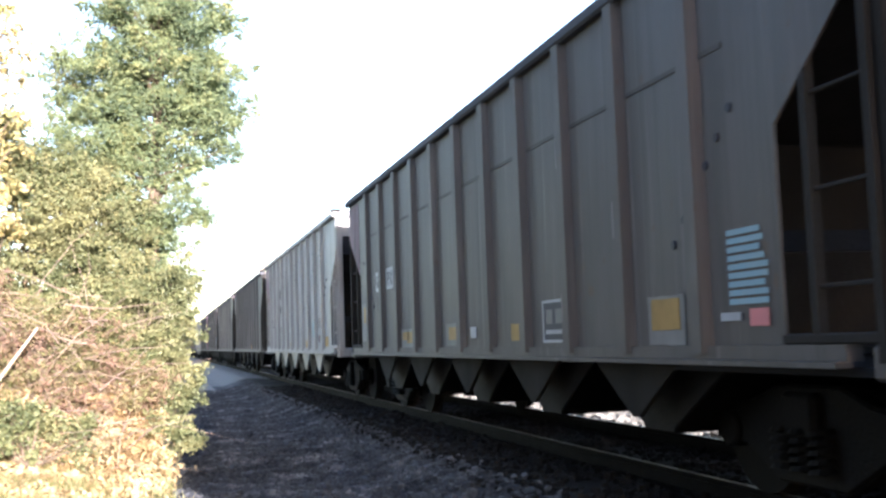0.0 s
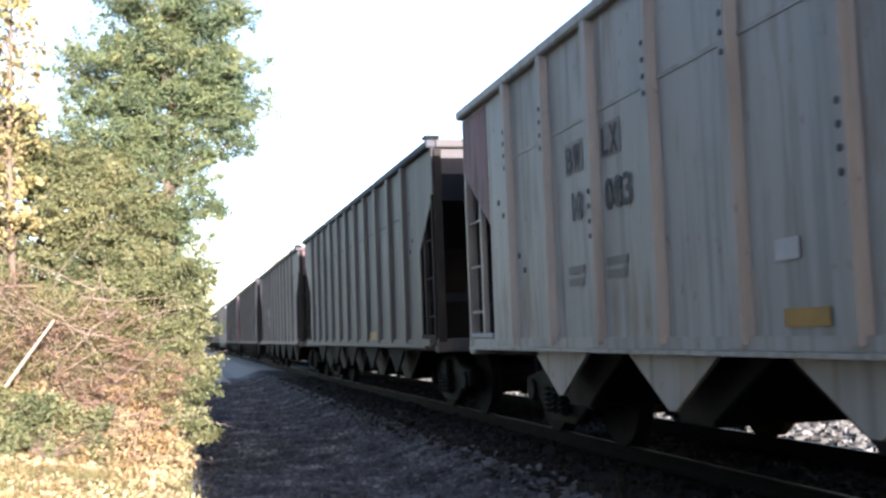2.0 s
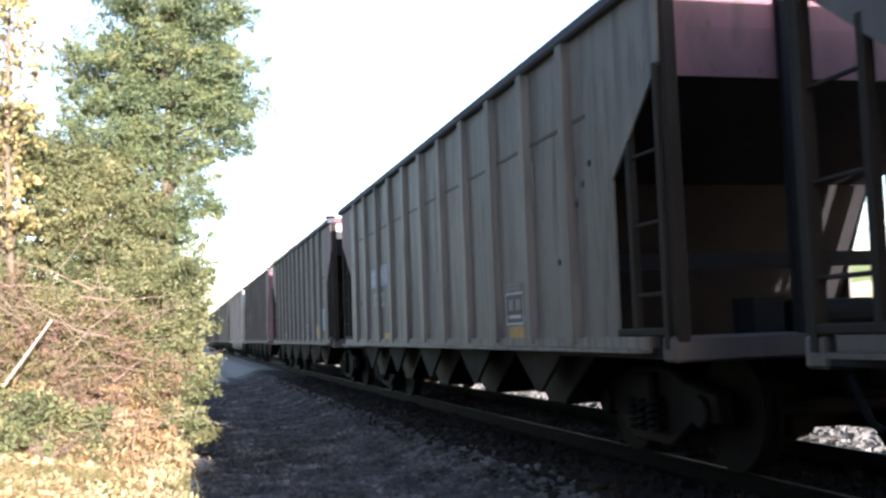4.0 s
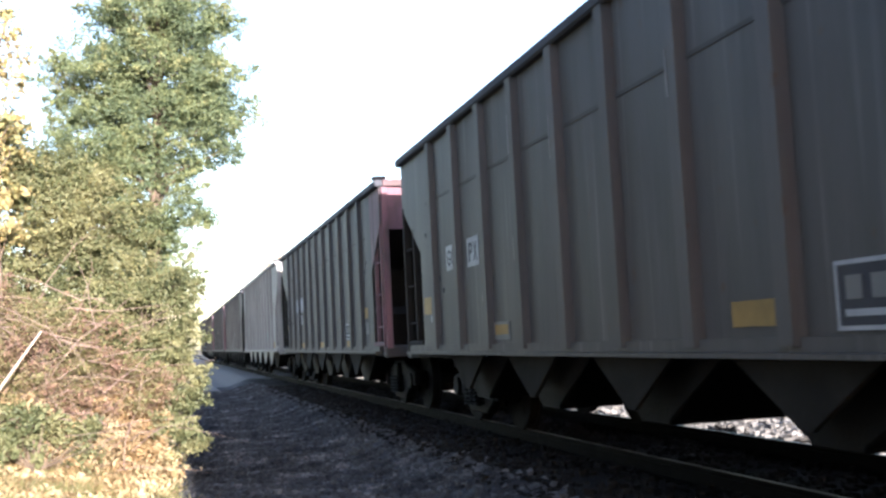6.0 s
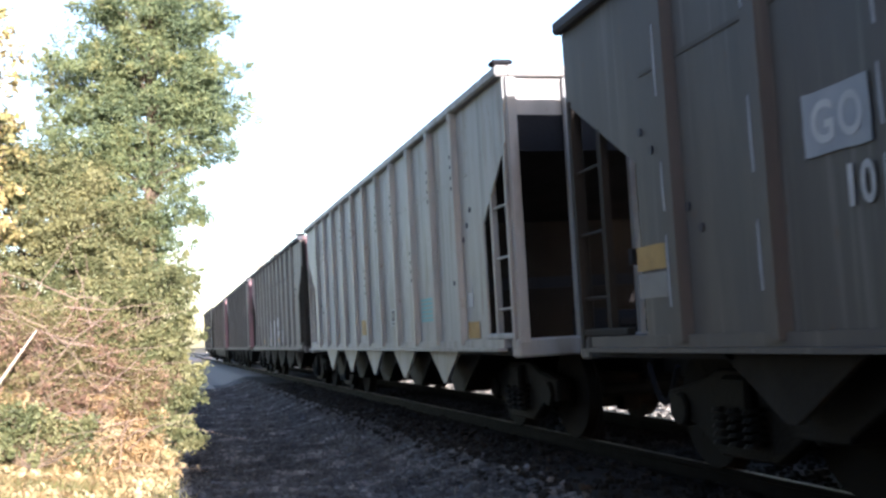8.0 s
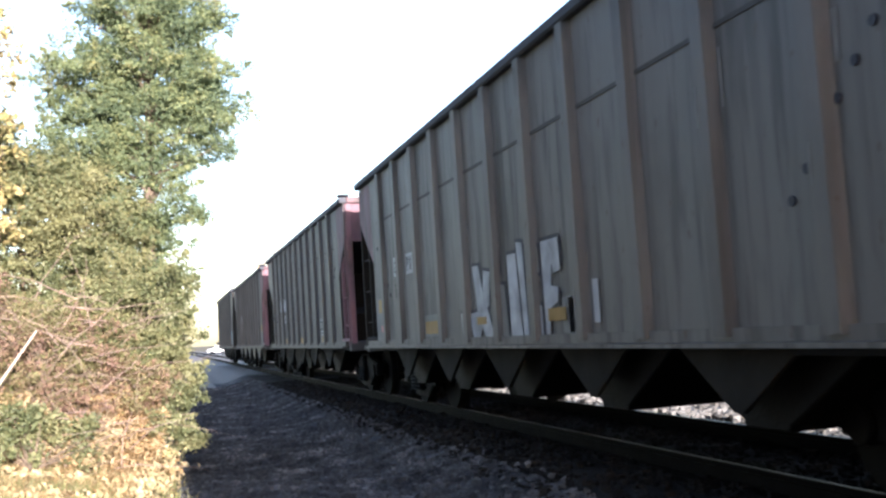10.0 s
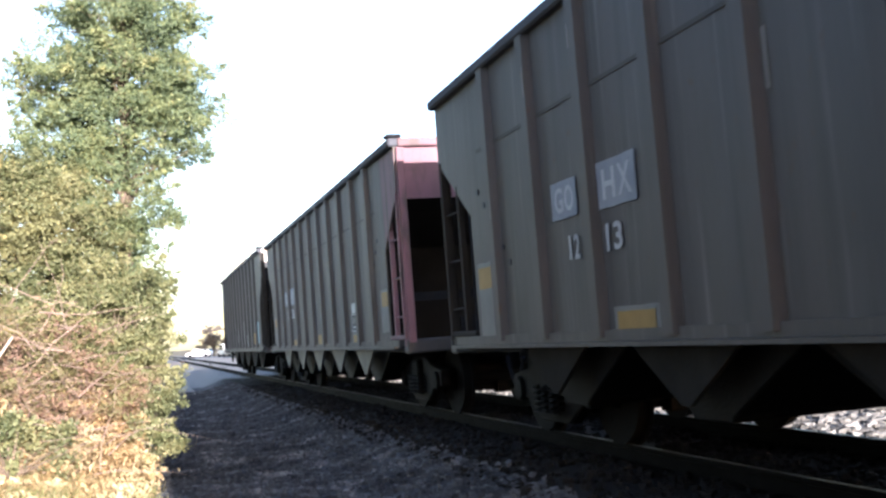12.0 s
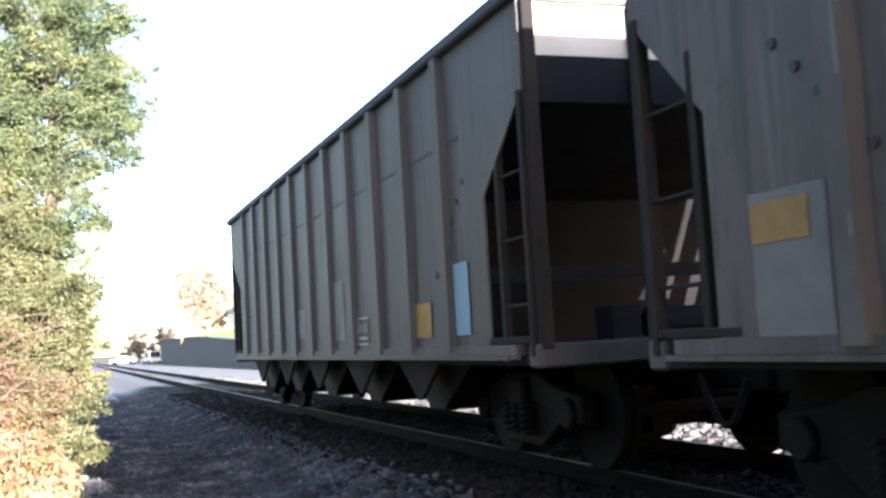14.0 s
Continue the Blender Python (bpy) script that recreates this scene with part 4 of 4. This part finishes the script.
plant("cedar_tree", "tall green cedar tree lit by low sun", "tree", (0.0, 15.0, -0.45),
      [(-0.1, 0, 7.0, 0.7, 0.7, 0.8), (-0.05, 0, 6.2, 1.0, 0.9, 0.75), (0.15, 0, 5.4, 1.15, 1.0, 0.75), (-0.9, 0.2, 5.3, 0.75, 0.7, 0.7), (0.05, 0, 4.6, 1.15, 1.0, 0.75),
       (-1.0, 0.2, 4.3, 0.8, 0.8, 0.8), (-0.3, 0, 3.8, 1.05, 1.0, 0.75), (-0.5, 0, 2.8, 0.95, 0.9, 0.85), (-0.6, -0.1, 1.7, 0.9, 0.9, 0.9),
       (0.62, 0, 5.1, 0.66, 0.6, 0.7), (0.5, 0, 6.25, 0.62, 0.5, 0.5), (1.3, 0, 4.85, 0.22, 0.2, 0.1), (0.55, 0, 3.4, 0.25, 0.2, 0.15)],
      [(-0.2, 0, 0), (-0.17, 0, 2), (-0.1, 0, 4), (0.0, 0, 6), (-0.05, 0, 7.4)], M_CEDAR, 760, 210, 0.3, 0.046, 1, 0.13, 140, 0.42)
plant("shrub", "dense yellow-green shrub beside the gravel path", "shrub", (-0.27, 13.6, -0.45),
      [(0.05, 0, 2.0, 0.75, 0.7, 0.8), (-0.6, 0, 1.5, 0.9, 0.8, 0.9), (0.15, 0, 1.2, 0.6, 0.6, 0.55), (0.4, -0.3, 0.45, 0.22, 0.25, 0.2)],
      [(0, 0, 0), (0.05, 0, 0.8), (0, 0, 1.8)], M_SHRUB, 250, 240, 0.24, 0.043, 2, 0.05, 70)
plant("shrub", "brown twiggy bramble with a few red leaves", "shrub", (-1.35, 12.7, -0.3),
      [(0, 0, 1.35, 1.0, 0.6, 0.75), (0.7, 0, 1.0, 0.7, 0.6, 0.55), (-0.7, 0, 1.5, 0.8, 0.6, 0.8)],
      [(0, 0, 0), (0.05, 0, 0.6), (0, 0, 1.4)], M_BRAMBLE, 240, 130, 0.3, 0.04, 3, 0.05, 170, 0.3)
plant("shrub", "low green shrub at the foot of brambles", "shrub", (-1.4, 11.9, -0.25),
      [(-0.1, 0, 0.6, 0.4, 0.3, 0.35), (0.45, 0.3, 0.45, 0.3, 0.3, 0.3), (-0.6, 0, 0.7, 0.4, 0.3, 0.45), (1.45, 0.6, 0.5, 0.22, 0.2, 0.22)],
      [(0, 0, 0), (0.05, 0, 0.3), (0, 0, 0.6)], M_SHRUB, 80, 70, 0.2, 0.06, 8, 0.03, 40)
plant("shrub", "straw-coloured dry brush below the shrubs", "shrub", (-0.95, 12.4, -0.4),
      [(0.45, 0.3, 0.4, 0.5, 0.3, 0.45), (-0.3, 0, 0.4, 0.6, 0.3, 0.4), (-1.1, 0, 0.4, 0.6, 0.3, 0.3), (0.25, 0.5, 0.85, 0.55, 0.3, 0.35), (-0.7, 0.2, 0.75, 0.6, 0.3, 0.35)],
      [(0, 0, 0), (0.02, 0, 0.3), (0, 0, 0.6)], M_LITTER, 240, 80, 0.28, 0.075, 15, 0.02, 30, 0.2)
plant("shrub", "olive-green shrub behind brambles", "shrub", (-1.7, 14.2, -0.3),
      [(0, 0, 3.0, 1.1, 0.8, 1.0), (-0.6, 0, 1.8, 1.0, 0.8, 1.0), (0.7, 0, 3.2, 0.9, 0.7, 0.9), (-0.3, 0, 3.9, 0.6, 0.6, 0.6), (0.7, 0.1, 1.9, 0.8, 0.6, 0.8)],
      [(0, 0, 0), (0.05, 0, 1.2), (0, 0, 2.8)], M_SHRUB, 440, 240, 0.28, 0.043, 4, 0.06, 90)
plant("autumn_tree", "young tree with sparse orange and yellow leaves", "tree", (-1.95, 13.4, -0.3),
      [(0, 0, 5.6, 0.45, 0.5, 0.9), (-0.1, 0, 4.3, 0.6, 0.6, 0.8), (-0.2, 0, 3.2, 0.7, 0.6, 0.8)],
      [(0, 0, 0), (0.05, 0, 2), (0, 0, 4), (0.05, 0, 6)], M_AUTUMN, 84, 42, 0.3, 0.085, 5, 0.05, 80)
# Unseen row of cedars, added to keep sky light off train and path.
thicket = plant("cedar_tree", "bushy cedar added out of view to block sky light", "tree", (-3.9, 5.2, -0.1),
      [(0, 0, 6.3, 1.3, 1.8, 1.5), (0, 0.6, 4.2, 1.6, 2.2, 1.7), (0, -0.6, 2.0, 1.6, 2.2, 1.8)],
      [(0, 0, 0), (0.1, 0, 2), (0, 0, 4), (0.1, 0, 7)], M_CEDAR, 260, 50, 0.55, 0.22, 6, 0.12, 60, group="thicket")
for i in range(6):
    copy_thing(thicket, pose(-3.9 - 0.4 * (i % 2), 1.6 - 3.8 * i, -0.1, 0, 0, 180 * (i % 2)))


def loose_twigs(parent, n, seed):
    """Bare pale canes that arch out of the brambles."""
    rng = np.random.default_rng(seed)
    for i in range(n):
        bm = bmesh.new()
        p = np.array([rng.uniform(-1.5, 1.05), rng.uniform(-0.75, -0.1), rng.uniform(0.1, 2.1)])
        d = np.array([rng.normal(), rng.normal() * 0.4 - 0.2, rng.uniform(-0.2, 0.9)])
        d /= np.linalg.norm(d)
        r = rng.uniform(0.003, 0.0065)
        for j in range(4):
            q = p + d * rng.uniform(0.15, 0.3)
            bar(bm, p, q, r * (1 - j * 0.18), 4, r * (0.82 - j * 0.18))
            p, d = q, d + rng.normal(size=3) * 0.18 + np.array([0, 0, -0.12])
        part("cane", bm, M_CANE, parent)


def thick_cane(parent):
    """One stout bare cane that leans out of the brambles."""
    bm = bmesh.new()
    bar(bm, (-0.95, -0.45, 0.02), (-0.5, -0.74, 0.94), 0.017, 6, 0.015)
    bar(bm, (-0.5, -0.74, 0.93), (0.06, -0.8, 1.7), 0.015, 6, 0.011)
    part("cane", bm, M_STOUT, parent, "stout pale bare cane")


thick_cane([o for o in scene.objects if o.get("label", "").startswith("brown twiggy")][0])
loose_twigs([o for o in scene.objects if o.get("label", "").startswith("brown twiggy")][0], 130, 14)


def dry_grass(name, n, spread, seed, low, high):
    """Thin bent blades as one mesh."""
    rng = np.random.default_rng(seed)
    x, y = spread(rng, n)
    z = np.array([ground_z(a, b) for a, b in zip(x, y)])
    h = rng.uniform(low, high, n) * np.array([0.7 + 0.6 * noise.noise((a * 1.7, b * 1.7, 0.0)) for a, b in zip(x, y)])
    a = rng.uniform(0, 2 * np.pi, n)
    lean = rng.uniform(0.2, 1.6, n) * h
    dx, dy = np.cos(a), np.sin(a)
    w = rng.uniform(0.004, 0.009, n)
    p = np.stack([x, y, z - 0.02], 1)
    s1 = np.stack([-dy * w, dx * w, 0 * w], 1)
    mid = p + np.stack([dx * lean * 0.35, dy * lean * 0.35, h * 0.6], 1)
    tip = p + np.stack([dx * lean, dy * lean, h], 1)
    verts = np.stack([p - s1, p + s1, mid + s1 * 0.8, mid - s1 * 0.8, tip], 1).reshape(-1, 3)
    me = bpy.data.meshes.new(name)
    me.vertices.add(5 * n)
    me.vertices.foreach_set("co", verts.ravel())
    me.loops.add(7 * n)
    me.loops.foreach_set("vertex_index", (np.arange(n)[:, None] * 5 + np.array([0, 1, 2, 3, 3, 2, 4])).ravel())
    me.polygons.add(2 * n)
    me.polygons.foreach_set("loop_start", (np.arange(n)[:, None] * 7 + np.array([0, 4])).ravel())
    me.update(calc_edges=True)
    me.materials.append(M_STRAW)
    return new(name, me)


def bank(rng, n):
    cx, cy = rng.uniform(-3.4, 0.0, 420), rng.uniform(9.2, 15.5, 420)
    i = rng.integers(0, 420, n)
    return np.minimum(cx[i] + rng.normal(size=n) * 0.12, 0.18 + rng.normal(size=n) * 0.04), cy[i] + rng.normal(size=n) * 0.12


rng = np.random.default_rng(41)
lx, ly = bank(rng, 16000)
litter = thing("leaf_litter", "fallen yellow and tan leaves among dry grass", "leaves", kind="stuff")
leaves("fallen_leaves", np.stack([lx, ly, np.array([ground_z(a, b) for a, b in zip(lx, ly)]) + rng.uniform(0.0, 0.16, len(lx))], 1), M_LITTER, 0.065, rng, litter, 0.6)
tagged(dry_grass("dry_grass", 30000, bank, 11, 0.08, 0.3), "straw-coloured dry grass on the bank", "grass", kind="stuff")
tagged(dry_grass("dry_grass", 9000, lambda rng, n: (rng.uniform(-4, 0.3, n), rng.uniform(16, 60, n)), 12, 0.1, 0.35), "sparse dry grass along the path", "grass", kind="stuff")

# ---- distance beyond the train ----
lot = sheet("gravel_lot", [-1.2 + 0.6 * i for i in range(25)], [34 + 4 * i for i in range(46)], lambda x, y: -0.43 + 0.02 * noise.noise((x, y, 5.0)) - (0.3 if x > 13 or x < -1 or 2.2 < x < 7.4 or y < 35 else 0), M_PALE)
tagged(lot, "pale gravel beside the track, sunlight painted in", "gravel", kind="structure")

wall = thing("retaining_wall", "long grey concrete retaining wall beside the track", "wall", kind="structure")
bm = bmesh.new()
prism(bm, [(60, -0.6), (168, -0.6), (168, 3.0), (120, 2.6), (60, 0.8)], "x", 14.0, 14.5)
part("wall_face", bm, M_CONCRETE, wall)
bm = bmesh.new()
prism(bm, [(60, 0.8), (120, 2.6), (168, 3.0), (168, 3.18), (120, 2.78), (60, 0.98)], "x", 13.9, 14.6)
part("coping", bm, M_CONCRETE, wall, "dark coping along the top")
bankside = sheet("grass_bank", [14.55, 16, 18, 22, 30, 60], [55 + 10 * i for i in range(13)], lambda x, y: min(3.0, 0.6 + 0.035 * max(0, y - 55)) + 0.10 * (x - 14.5) + 0.15 * noise.noise((x * 0.3, y * 0.3, 1)), M_GRASS)
tagged(bankside, "sunlit green grass bank above the wall", "grass", kind="structure")

plant("far_tree", "pale autumn tree with a wide thin crown", "tree", (18.6, 150.0, 2.8),
      [(0, 0, 8.2, 3.0, 2.5, 2.6), (-1.5, 0, 5.4, 2.8, 2.5, 2.6), (1.8, 0, 5.0, 3.0, 2.5, 2.8), (0.5, 0, 2.8, 3.6, 2.5, 1.8)],
      [(0, 0, 0), (0.1, 0, 3), (0, 0, 6), (0.1, 0, 9.5)], M_FARTREE, 260, 45, 0.8, 0.34, 21, 0.3, 150)
plant("far_tree", "small dark bare tree in the distance", "tree", (13.0, 205.0, -0.6),
      [(0, 0, 4.6, 2.2, 2, 1.6), (1.0, 0, 3.0, 2.6, 2, 1.8), (-1.0, 0, 2.0, 2.2, 2, 1.6)],
      [(0, 0, 0), (0.1, 0, 2), (0, 0, 5)], M_FARDARK, 120, 40, 0.6, 0.3, 22, 0.2, 80)
plant("far_tree", "small dark bare tree in the distance", "tree", (16.5, 190.0, -0.6),
      [(0, 0, 5.0, 1.8, 2, 1.6), (0.6, 0, 3.0, 2.0, 2, 1.8)],
      [(0, 0, 0), (0.1, 0, 2), (0, 0, 5.4)], M_FARDARK, 100, 40, 0.6, 0.3, 23, 0.2, 80)
plant("far_tree", "hazy bare treetop beyond the train", "tree", (13.5, 132.0, 2.0),
      [(0, 0, 9.2, 2.6, 2.2, 1.8), (0.4, 0, 7.2, 2.4, 2.2, 1.8)],
      [(0, 0, 0), (0.1, 0, 4), (0, 0, 8), (0.1, 0, 10.4)], M_FARTREE, 70, 22, 0.7, 0.25, 24, 0.22, 130)

house = thing("house", "small white house with a grey roof on the bank", "house", at=pose(23.2, 140, 3.4, 0, 0, 8))
bm = bmesh.new(); box(bm, -2.2, 2.2, -3, 3, -1.0, 2.6); part("wall", bm, M_SIDING, house)
bm = bmesh.new(); prism(bm, [(-2.5, 2.55), (2.5, 2.55), (0, 4.4)], "y", -3.3, 3.3); part("roof", bm, M_ROOF, house)
for x in (-1.1, 1.1):
    bm = bmesh.new(); box(bm, x - 0.4, x + 0.4, -3.04, -2.98, 0.7, 1.9); part("window", bm, M_GLASS, house)


def parked_car(label, m, tall):
    car = thing("parked_car", label, "car", "parked cars", at=m)
    bm = bmesh.new()
    prism(bm, [(-2.2, 0.35), (2.2, 0.35), (2.25, 0.75), (2.0, 0.95), (1.2, 1.0), (0.6, tall), (-1.7, tall), (-2.15, 1.0), (-2.25, 0.7)], "x", -0.88, 0.88)
    body = part("body", bm, M_CARPAINT, car, bevel=0.06)
    bm = bmesh.new(); prism(bm, [(0.66, tall - 0.08), (1.18, 1.03), (1.26, 1.02), (0.75, tall - 0.06)], "x", -0.74, 0.74); part("windscreen", bm, M_GLASS, car)
    bm = bmesh.new(); prism(bm, [(-1.78, tall - 0.08), (-2.18, 1.05), (-2.24, 1.04), (-1.86, tall - 0.06)], "x", -0.74, 0.74); part("rear_window", bm, M_GLASS, car)
    for s in (-1, 1):
        bm = bmesh.new(); prism(bm, [(-1.6, 1.05), (1.0, 1.05), (0.5, tall - 0.1), (-1.5, tall - 0.1)], "x", s * 0.882, s * 0.89); part("side_window", bm, M_GLASS, car)
        for y in (-1.35, 1.4):
            bm = bmesh.new(); bar(bm, (s * 0.68, y, 0.33), (s * 0.9, y, 0.33), 0.33, 18); part("wheel", bm, M_COAL_SHADE, car, "black tyre")


parked_car("white van parked beside the track", pose(12.9, 172, -0.45, 0, 0, 10), 2.0)
parked_car("white car parked beside the track", pose(9.6, 190, -0.45, 0, 0, 70), 1.45)

# ---- sleepers and loose stones ----
def build_tie(bm):
    box(bm, -1.3, 1.3, -0.115, 0.115, -0.36, -0.178)


tie = shared("sleeper", build_tie, M_TIE, 0.012)
plate = shared("tie_plate", lambda bm: box(bm, -0.18, 0.18, -0.09, 0.09, -0.1795, -0.17), M_RAIL)
rng = random.Random(5)
for i in range(120):
    y = 3.0 + 0.53 * i
    t = place("sleeper", tie, track, pose(MID + rng.uniform(-0.04, 0.04), y + rng.uniform(-0.03, 0.03), rng.uniform(-0.008, 0.0), 0, 0, rng.uniform(-1.5, 1.5)))
    if i < 70:
        for s in (-1, 1):
            place("tie_plate", plate, t, pose(s * 0.754, 0, 0))
bm = bmesh.new()
for i in range(260):
    y = 3.0 + 0.53 * (120 + i)
    box(bm, MID - 1.3, MID + 1.3, y - 0.115, y + 0.115, -0.36, -0.18)
tagged(part("sleepers", bm, M_TIE, track), kind="stuff")


def rock_shape(seed):
    r = np.random.default_rng(seed)
    v = np.array([(x, y, z) for x in (-1, 1) for y in (-1, 1) for z in (-1, 1)], float) * 0.6
    return v * r.uniform(0.55, 1.15, (8, 3)) + r.normal(size=(8, 3)) * 0.1


QUADS = np.array([(0, 1, 3, 2), (4, 6, 7, 5), (0, 4, 5, 1), (2, 3, 7, 6), (0, 2, 6, 4), (1, 5, 7, 3)])
SHAPES = [rock_shape(i) for i in range(8)]


def stones(name, n, xr, yr, size, seed, parent, mat, near=1.0):
    """Many crushed stones lying on the bed, as one mesh."""
    r = np.random.default_rng(seed)
    x = r.uniform(*xr, n)
    y = yr[0] + (yr[1] - yr[0]) * r.uniform(0, 1, n) ** near
    z = np.array([bed_z(a, b) for a, b in zip(x, y)])
    s = size * r.uniform(0.5, 1.3, n)
    a = r.uniform(0, 2 * np.pi, n)
    v = np.stack(SHAPES)[r.integers(0, 8, n)] * s[:, None, None]
    c, d = np.cos(a)[:, None], np.sin(a)[:, None]
    v = np.stack([v[..., 0] * c - v[..., 1] * d, v[..., 0] * d + v[..., 1] * c, v[..., 2]], -1) + np.stack([x, y, z + s * 0.15], 1)[:, None, :]
    me = bpy.data.meshes.new(name)
    me.from_pydata(v.reshape(-1, 3), [], (np.arange(n)[:, None, None] * 8 + QUADS).reshape(-1, 4))
    me.materials.append(mat)
    ob = new(name, me)
    ob.parent = parent
    return tagged(ob, kind="stuff")


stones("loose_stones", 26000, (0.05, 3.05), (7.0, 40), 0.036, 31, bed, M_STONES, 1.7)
stones("stained_stones", 9000, (2.85, 6.4), (4.0, 34), 0.045, 32, bed, M_STAIN_SHADE, 1.5)
stones("clean_stones", 12000, (6.3, 9.7), (4.0, 50), 0.062, 33, bed, M_SUNLIT_STONE, 1.4)
rng = random.Random(9)
single = []
for i in range(8):
    bm = bmesh.new()
    vs = [bm.verts.new(p) for p in SHAPES[i] * 0.045]
    for q in QUADS:
        bm.faces.new([vs[j] for j in q])
    single.append(mesh_of("stone", bm, M_STONE, 0.006))
for i in range(280):
    x, y = rng.uniform(0.9, 3.2), rng.uniform(6.5, 11.5)
    place("stone", rng.choice(single), bed, pose(x, y, bed_z(x, y) + 0.012, rng.uniform(-20, 20), rng.uniform(-20, 20), rng.uniform(0, 360)))

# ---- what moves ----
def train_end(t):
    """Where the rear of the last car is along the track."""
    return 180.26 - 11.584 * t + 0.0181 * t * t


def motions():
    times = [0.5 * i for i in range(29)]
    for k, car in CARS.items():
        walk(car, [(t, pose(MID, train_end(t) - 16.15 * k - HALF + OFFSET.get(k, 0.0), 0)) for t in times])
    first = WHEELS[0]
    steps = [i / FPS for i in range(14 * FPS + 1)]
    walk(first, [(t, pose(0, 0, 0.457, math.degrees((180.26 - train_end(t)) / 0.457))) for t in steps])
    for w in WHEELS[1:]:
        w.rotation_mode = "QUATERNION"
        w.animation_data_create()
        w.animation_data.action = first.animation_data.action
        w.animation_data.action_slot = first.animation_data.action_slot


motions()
